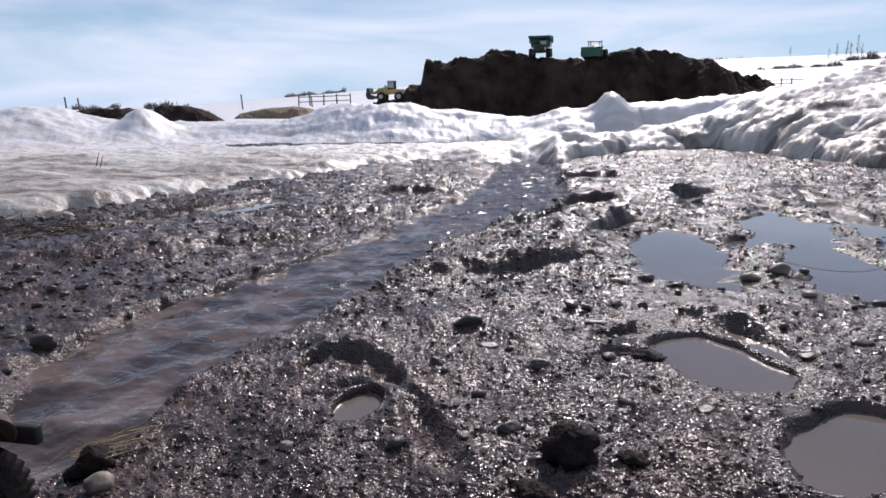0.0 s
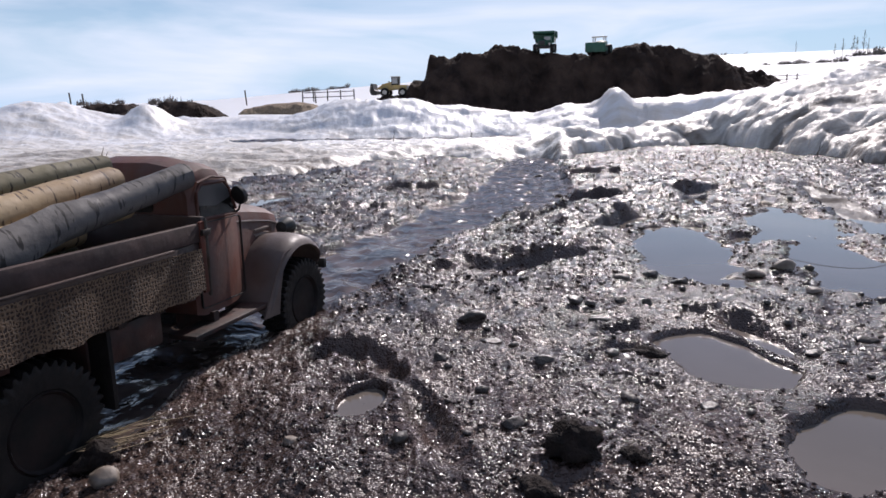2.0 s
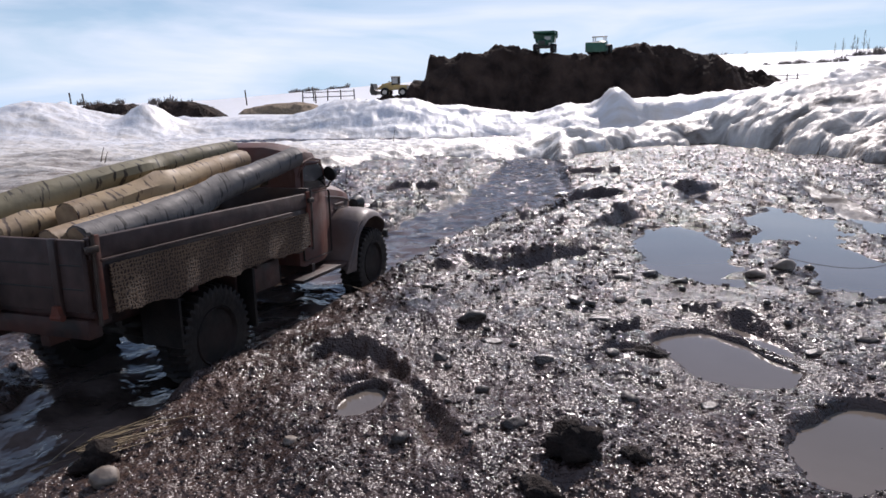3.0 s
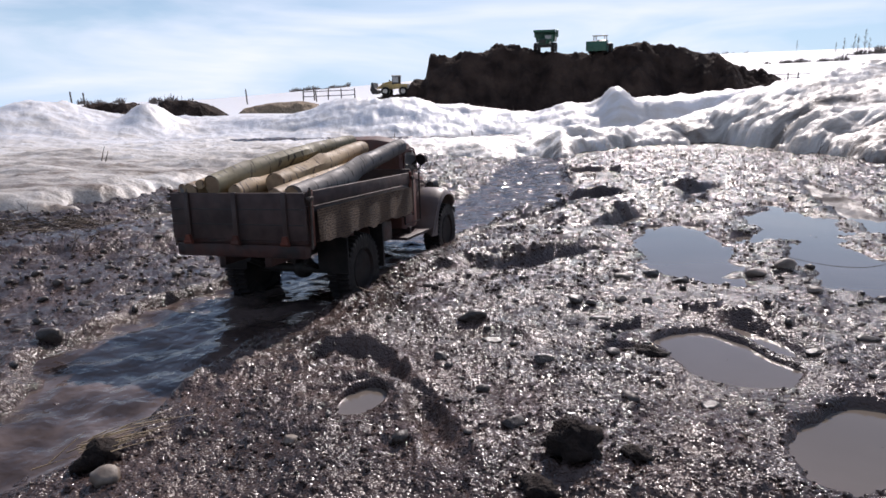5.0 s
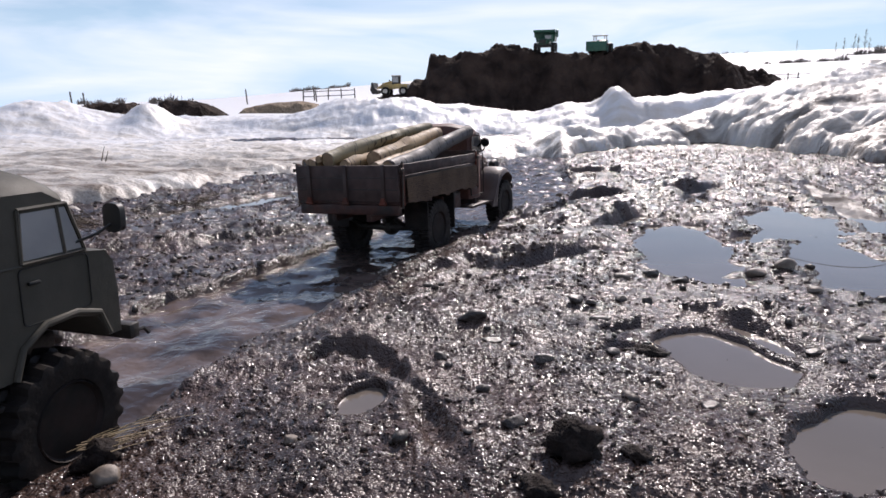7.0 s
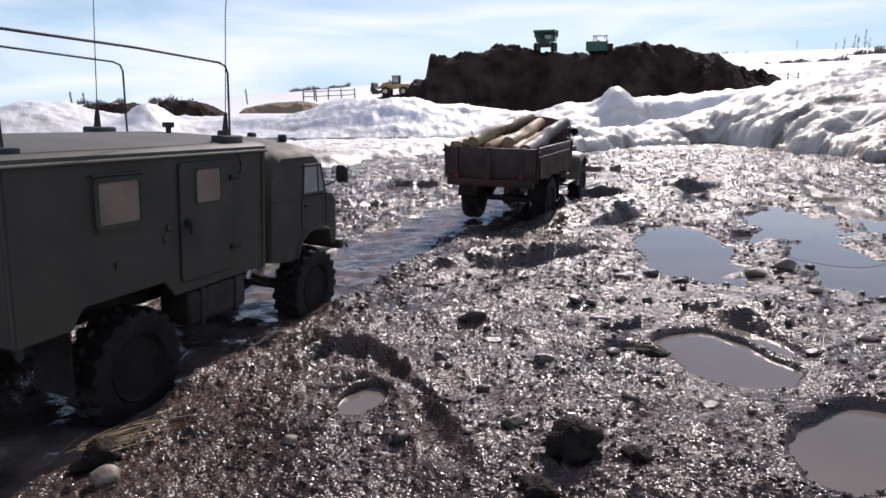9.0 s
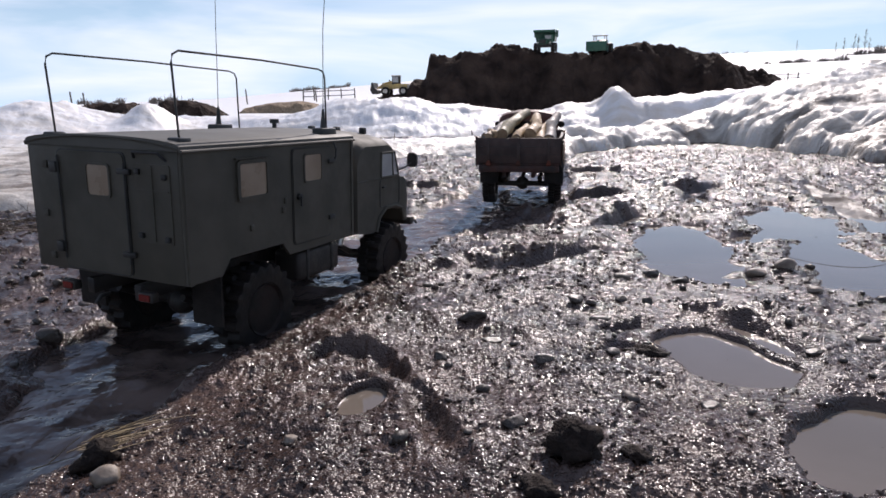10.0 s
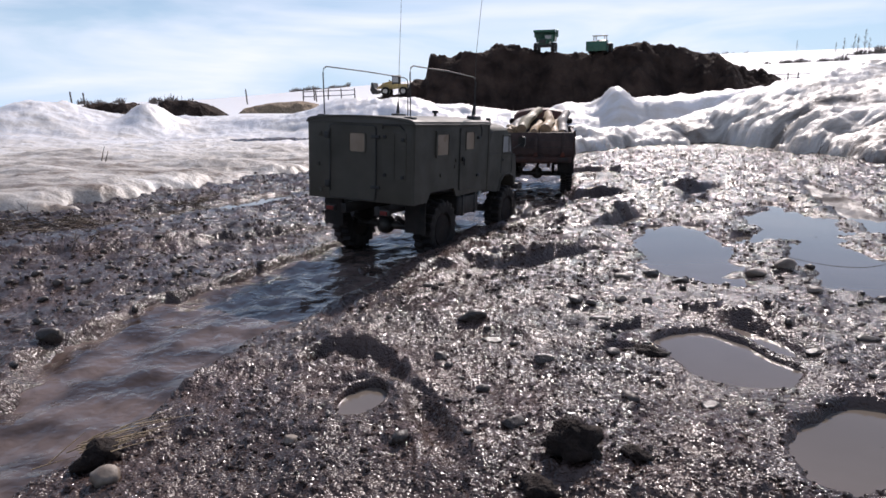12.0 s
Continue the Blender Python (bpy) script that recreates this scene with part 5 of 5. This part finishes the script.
rnd = random.Random(12)
items = []
for _ in range(620):
    x = rnd.uniform(-1.25, -0.62)
    y = np.interp(x, SNOW_X, SNOW_Y) - abs(rnd.gauss(0.03, 0.09))
    z = ground_at(x, y)
    items.append(((x, y, z + .002), (rnd.gauss(0, 1), rnd.gauss(0, .6), rnd.uniform(-.02, .35)), rnd.uniform(.02, .08), rnd.uniform(.0006, .0013), rnd.uniform(0, .3)))
blades("dead_grass", items, M_straw_dark, "matted dead grass along the snow edge")
items = []
for cx, cy, n in ((-.63, 1.17, 9), (-.50, 1.12, 5), (-.3, 1.25, 4), (-.70, 1.02, 5)):
    for _ in range(n):
        x, y = cx + rnd.gauss(0, .02), cy + rnd.gauss(0, .03)
        items.append(((x, y, ground_at(x, y)), (rnd.gauss(0, .7), rnd.gauss(0, .5), rnd.uniform(.3, 1)), rnd.uniform(.03, .08), .0011, rnd.uniform(.3, .9)))
blades("grass_stalk", items, M_straw_dark, "bent dead grass stalks in the mud")
items = []
for _ in range(26):
    x, y = -.262 + rnd.gauss(0, .012), .442 + rnd.gauss(0, .012)
    items.append(((x, y, ground_at(x, y) + .010), (rnd.gauss(.8, .25), rnd.gauss(.75, .25), rnd.uniform(-.06, .1)), rnd.uniform(.02, .06), .0006, .05))
blades("straw", items, M_straw, "pale dry straw caught on a clod")
items = []
for _ in range(60):
    x, y = rnd.uniform(-.95, 1.5), rnd.uniform(.5, 3.0)
    z = ground_at(x, y)
    if z > .013:
        items.append(((x, y, z + .003), (rnd.gauss(0, 1), rnd.gauss(0, .7), rnd.uniform(0, .12)), rnd.uniform(.02, .07), .0009, .1))
blades("twig", items, M_straw_dark, "short dark twigs lying on the mud")
items = []
for x, y in ((-1.30, 2.55), (-1.32, 2.56), (.22, 4.75), (.23, 4.76), (.21, 4.75), (1.55, 2.75), (1.57, 2.76), (-.3, 4.2)):
    z = max(float(snow_z(np.array([x]), np.array([y]))[0][0]), ground_at(x, y))
    items.append(((x, y, z - .005), (rnd.gauss(0, .25), 0, 1), rnd.uniform(.05, .09), .0028, .1))
blades("reed_stalk", items, M_straw_dark, "dark stalks standing out of the ice")


# ---- model machines on the soil ----
def toy_wheels(t, spots, r, w, mat_rim):
    for x, y in spots:
        hub = new("wheel")
        hub.parent = t
        hub.location = (x, y, r)
        part("tyre", lathe(bmesh.new(), [(r * .5, -w * .4), (r * .85, -w * .5), (r, -w * .35), (r, w * .35), (r * .85, w * .5), (r * .5, w * .4)], 20), M_rubber, hub)
        part("rim", lathe(bmesh.new(), [(r * .52, -w * .42), (r * .3, -w * .3), (r * .3, w * .3), (r * .52, w * .42)], 16), mat_rim, hub)


def toy_dumper():
    """x forward: bonnet and cab in front, open dump body behind that overhangs the cab."""
    t = tagged(new("toy_dump_truck"), "green model dump truck on top of the soil heap", "toy truck")
    part("chassis", boxed(-.17, .17, -.05, .05, .05, .085, bevel=.006), M_under, t)
    part("bonnet", boxed(.06, .185, -.06, .03, .08, .145, bevel=.008), M_green, t)
    part("cab", boxed(.05, .13, -.005, .085, .085, .19, bevel=.01), M_green, t)
    part("windscreen", boxed(.129, .133, .008, .075, .14, .178, bevel=.001), M_glass, t)
    part("grille", boxed(.184, .19, -.05, .02, .09, .135, bevel=.002), M_dark, t)
    part("bumper", boxed(.18, .20, -.085, .085, .055, .08, bevel=.004), M_under, t)
    for y in (-.07, .07):
        part("headlight", rod(bmesh.new(), (.186, y, .10), (.194, y, .10), .011, seg=14), M_pale, t)
    floor = [(-.19, .11), (.04, .11), (.06, .20), (.17, .215), (.17, .235), (-.19, .235)]
    bm = loft(bmesh.new(), [[(x, -.10 - .02 * (z > .15), z) for x, z in floor], [(x, .10 + .02 * (z > .15), z) for x, z in floor]])
    part("dump_body", bm, M_green, t)
    for s in (-1, 1):
        for x in (-.14, -.05, .03):
            part("body_rib", boxed(x - .006, x + .006, *sorted((s * .118, s * .127)), .16, .232, bevel=.002), M_green, t)
    toy_wheels(t, ((.12, -.095), (.12, .095), (-.11, -.095), (-.11, .095)), .05, .045, M_green)
    return t


def toy_skidder():
    t = tagged(new("toy_skidder"), "green model logging tractor with rear blade on the heap", "toy tractor")
    part("frame", boxed(-.15, .16, -.045, .045, .05, .10, bevel=.006), M_green, t)
    part("bonnet", boxed(.02, .16, -.05, .05, .09, .15, bevel=.012), M_green, t)
    for x in (-.06, .03):
        for y in (-.06, .06):
            part("cage_post", rod(bmesh.new(), (x, y, .10), (x, y, .19), .006, seg=8), M_pale, t)
    part("cage_roof", boxed(-.075, .045, -.075, .075, .186, .198, bevel=.004), M_pale, t)
    part("seat", boxed(-.04, .0, -.025, .025, .10, .145, bevel=.006), M_dark, t)
    part("blade", boxed(-.19, -.165, -.115, .115, .03, .135, bevel=.006), M_green, t)
    for s in (-1, 1):
        part("blade_arm", rod(bmesh.new(), (-.17, s * .04, .07), (-.09, s * .04, .08), .008, seg=8), M_under, t)
    toy_wheels(t, ((.10, -.085), (.10, .085), (-.09, -.085), (-.09, .085)), .055, .05, M_green)
    return t


def toy_loader():
    t = tagged(new("toy_wheel_loader"), "dirty yellow model wheel loader beside the soil heap", "toy loader")
    part("rear_body", boxed(-.17, .0, -.07, .07, .075, .125, bevel=.008), M_yellow, t)
    part("counterweight", boxed(-.19, -.15, -.075, .075, .06, .115, bevel=.01), M_pale, t)
    part("front_frame", boxed(.0, .13, -.045, .045, .07, .14, bevel=.01), M_yellow, t)
    cab = part("cab", boxed(-.06, .02, -.05, .05, .12, .21, bevel=.008), M_under, t)
    part("cab_roof", boxed(-.066, .026, -.055, .055, .206, .216, bevel=.004), M_pale, cab)
    for s in (-1, 1):
        part("side_glass", boxed(-.05, .01, *sorted((s * .049, s * .052)), .14, .20), M_glass, cab)
        part("lift_arm", tube(bmesh.new(), [(.02, s * .045, .15), (.10, s * .05, .13), (.18, s * .05, .08)], .009, 8), M_yellow, t)
    bucket = [(.17, .03), (.23, .02), (.25, .06), (.235, .14), (.215, .14), (.20, .075), (.17, .06)]
    part("bucket", plate(bmesh.new(), bucket, -.1, .1), M_under, t)
    part("exhaust", rod(bmesh.new(), (.05, .02, .13), (.05, .02, .17), .006, seg=8), M_dark, t)
    toy_wheels(t, ((.085, -.08), (.085, .08), (-.11, -.08), (-.11, .08)), .048, .045, M_pale)
    return t


def on_heap(x, y):
    return float(heap_z(np.array([x]), np.array([y]), HEAP, 7.1, 2.2, 61)[0])


def rest(t, x, y, yaw, pitch=0, sink=0.012, size=0.87):
    t.matrix_world = pose(x, y, on_heap(x, y) - sink, 0, pitch, yaw) @ Matrix.Diagonal((size, size, size, 1))


rest(toy_dumper(), 1.035, 6.76, -105, 4, .006)
rest(toy_skidder(), 1.57, 6.73, 62, -4, .022)
rest(toy_loader(), -.465, 6.76, 172, 0, -.005, 0.92)


# ---- the distance ----
def bearing(px, dist):
    """Ground point at a bearing (tangent) and a distance ahead."""
    x = px * dist
    return x, dist, float(np.ravel(ground_z(np.array([x]), np.array([dist])))[0])


def brush(name, b0, b1, dist, height, count, label, seed, lift=0.0):
    """A band of bare bushes: many thin upright stalks of uneven height."""
    r = random.Random(seed)
    items = []
    for _ in range(count):
        b = r.uniform(b0, b1)
        x, y, z = bearing(b, dist * r.uniform(.97, 1.03))
        hump = 0.55 + 0.45 * math.sin(b * 160 + seed) * math.sin(b * 61)
        items.append(((x, y, z + lift), (r.gauss(0, .35), r.gauss(0, .3), 1), height * hump * r.uniform(.5, 1.15), height * .07, 0.0))
    return blades(name, items, M_brush, label, category="bushes")


brush("far_brush", -.225, -.135, 380, 3.0, 420, "far strip of bare bushes on the horizon", 1)
brush("far_brush", -.54, -.47, 300, 3.0, 260, "far strip of bare bushes on the horizon", 2)
brush("far_brush", -.445, -.37, 110, 1.7, 240, "bare bushes beyond the low heap", 3)
brush("far_brush", .385, .45, 380, 2.6, 260, "far strip of bare bushes on the horizon", 4)
brush("far_brush", .475, .60, 150, 1.3, 520, "dark brush along the field edge", 5)
brush("far_brush", .595, .80, 190, 2.4, 520, "dark brush along the field edge", 6)


def bare_tree(b, dist, height, seed):
    r = random.Random(seed)
    x, y, z = bearing(b, dist)
    t = tagged(new("bare_tree"), "tall thin leafless tree beyond the field", "tree", "bare trees")
    t.location = (x, y, z - .3)
    lean = Vector((r.uniform(-.06, .06), 0, 1))
    part("trunk", tube(bmesh.new(), [lean * height * f + Vector((r.uniform(-.05, .05) * height * .3 * f, 0, 0)) for f in (0, .25, .5, .75, 1)], [height * w for w in (.009, .0075, .0055, .0035, .001)], 6), M_brush, t)
    bm = bmesh.new()
    for k in range(46):
        f = r.uniform(.22, .97)
        a, up = r.uniform(0, 6.28), r.uniform(.6, 1.6)
        base = lean * height * f
        d = Vector((math.cos(a), math.sin(a), up)).normalized() * height * .22 * (1.1 - f)
        rod(bm, base, base + d, height * .005, height * .0015, 4)
        for _ in range(3):
            p = base + d * r.uniform(.4, 1)
            rod(bm, p, p + Vector((r.gauss(0, 1), r.gauss(0, 1), 1.2)).normalized() * height * .06, height * .002, height * .0006, 3)
    part("crown", bm, M_brush, t, "thin bare branches")


for b, d, hh, sd in ((.612, 200, 6.5, 1), (.625, 205, 7.5, 2), (.632, 200, 7.0, 3), (.642, 210, 9.0, 4), (.648, 205, 6.0, 5), (.520, 330, 7.0, 6), (.60, 205, 5.0, 7), (-.40, 112, 2.6, 8), (-.385, 112, 2.2, 9), (-.41, 113, 2.4, 10)):
    bare_tree(b - (.022 if b > .55 else 0), d, hh * .8, sd)


def fence(points, height, rails, label):
    t = tagged(new("fence"), label, "fence")
    tops = []
    for k, (b, d) in enumerate(points):
        x, y, z = bearing(b, d)
        lean = random.Random(k).uniform(-.05, .05)
        part("post", tube(bmesh.new(), [(x, y, z - .3), (x + lean * height, y, z + height)], height * .055, 6), M_post, t)
        tops.append(Vector((x, y, z)))
    for f in rails:
        for a, b in zip(tops, tops[1:]):
            part("rail", tube(bmesh.new(), [a + Vector((0, 0, height * f)), b + Vector((0, 0, height * f))], height * .035, 5), M_post, t)
    return t


fence([(.455, 62), (.512, 60), (.526, 60), (.566, 59), (.606, 58), (.646, 57), (.69, 56), (.74, 55)], .95, (.82, .5), "weathered post and rail fence across the snowy field")
fence([(-.205, 62), (-.188, 62), (-.168, 63), (-.148, 63), (-.128, 64)], 1.1, (.85, .45), "thin wooden fence on the snowy field")
for b, d, hh in ((-.548, 40, 1.15), (-.529, 41, 1.1), (-.288, 45, 1.15), (-.185, 45, .9)):
    x, y, z = bearing(b, d)
    p = tagged(new("fence_post"), "lone leaning wooden fence post in the snow", "fence post", "lone fence posts")
    p.location = (x, y, z - .05)
    part("post", tube(bmesh.new(), [(0, 0, 0), (-.06 * hh, 0, hh)], .045, 6), M_post, p)

# t, x, y of the rear axle centre, its height, yaw, pitch, roll
GAZ_PATH = ((0.0, -0.736, -1.15, 0.0512, 76, 1, 1), (5.0, -0.552, -0.2576, 0.0512, 76, 1, 1), (6.5, -0.4738, 0.0552, 0.0512, 75.5, 1, 1), (7.0, -0.4508, 0.1702, 0.0521, 75, 1, 1), (7.2, -0.4453, 0.2144, 0.0521, 74.5, 1, 1.5),
            (8.8, -0.3781, 0.5124, 0.0521, 71.5, 1.4, 2.7), (9.0, -0.3625, 0.5621, 0.053, 70.5, 1.7, 2.9), (9.5, -0.3248, 0.6495, 0.0567, 68, 2.5, 2.6), (10.0, -0.2944, 0.7351, 0.0493, 66.3, 0.9, 1.4), (10.5, -0.2622, 0.8032, 0.0502, 65.8, 0.1, -0.5),
            (11.0, -0.2061, 0.9145, 0.0466, 65.8, -0.1, 3.5), (11.5, -0.1481, 1.0506, 0.0493, 64.6, 1.3, 2.5), (12.0, -0.0929, 1.173, 0.0567, 62.7, 1.7, 1.6))
ZIS_PATH = ((0.0, -0.4306, -0.046, 0.0484, 78.5, 1, 0), (0.4, -0.4241, 0.081, 0.0484, 77.5, 1, 0), (0.8, -0.4214, 0.1868, 0.0484, 76, 1, 0), (1.2, -0.4131, 0.264, 0.0484, 74, 1, 0), (1.5, -0.403, 0.3146, 0.0484, 73, 1, 0),
            (2.0, -0.379, 0.4122, 0.0484, 71.5, 1, -1), (2.5, -0.357, 0.517, 0.0512, 70.7, 1.2, -1), (3.0, -0.322, 0.5998, 0.0512, 70.5, 1.2, -1), (3.2, -0.3091, 0.6311, 0.0512, 70.5, 1.2, -1), (4.8, -0.2318, 0.8326, 0.0466, 70.6, 1.5, -2),
            (5.0, -0.2125, 0.8722, 0.0456, 70.5, 1.7, -2), (5.5, -0.1776, 0.9448, 0.0502, 69.6, 1.5, -0.5), (6.0, -0.1684, 0.9826, 0.0502, 68.5, 0.9, -1.7), (6.5, -0.1527, 1.024, 0.053, 67, 1.8, -2.5), (7.0, -0.1095, 1.1371, 0.0539, 65.3, 0.8, -2),
            (7.2, -0.0828, 1.1914, 0.0512, 65, 0, 0), (9.0, 0.1334, 1.426, 0.0622, 67, 0, 1), (9.5, 0.173, 1.5272, 0.0682, 73, 0, 1), (10.0, 0.195, 1.6192, 0.0712, 79, 0, 0), (10.5, 0.2162, 1.6836, 0.072, 82, 0, 0),
            (11.0, 0.241, 1.7526, 0.0727, 83, 0, 0), (11.5, 0.253, 1.794, 0.0735, 82, 0, 0), (12.0, 0.2622, 1.8262, 0.0742, 80, 0, 0))


def drive(truck, wheels, path, radius):
    walk(truck, [(t, pose(x, y, z, roll, pitch, yaw)) for t, x, y, z, yaw, pitch, roll in path])
    times = [p[0] for p in path]
    steps = [k * 0.2 for k in range(61)]
    xs, ys = np.interp(steps, times, [p[1] for p in path]), np.interp(steps, times, [p[2] for p in path])
    run = np.concatenate([[0], np.cumsum(np.hypot(np.diff(xs), np.diff(ys)))])
    for w in wheels:
        home = w.location.copy()
        walk(w, [(t, pose(*home, 0, math.degrees(d / radius), 0)) for t, d in zip(steps, run)])


def motions():
    # the meltwater runs down the rut towards the low end
    walk(stream, [(0.0, pose(0, 0, 0)), (12.0, pose(-0.40, -1.05, 0))])
    drive(gaz_truck, gaz_wheels, GAZ_PATH, 0.057 * MODEL)
    drive(zis_truck, zis_wheels, ZIS_PATH, 0.055 * MODEL)


motions()
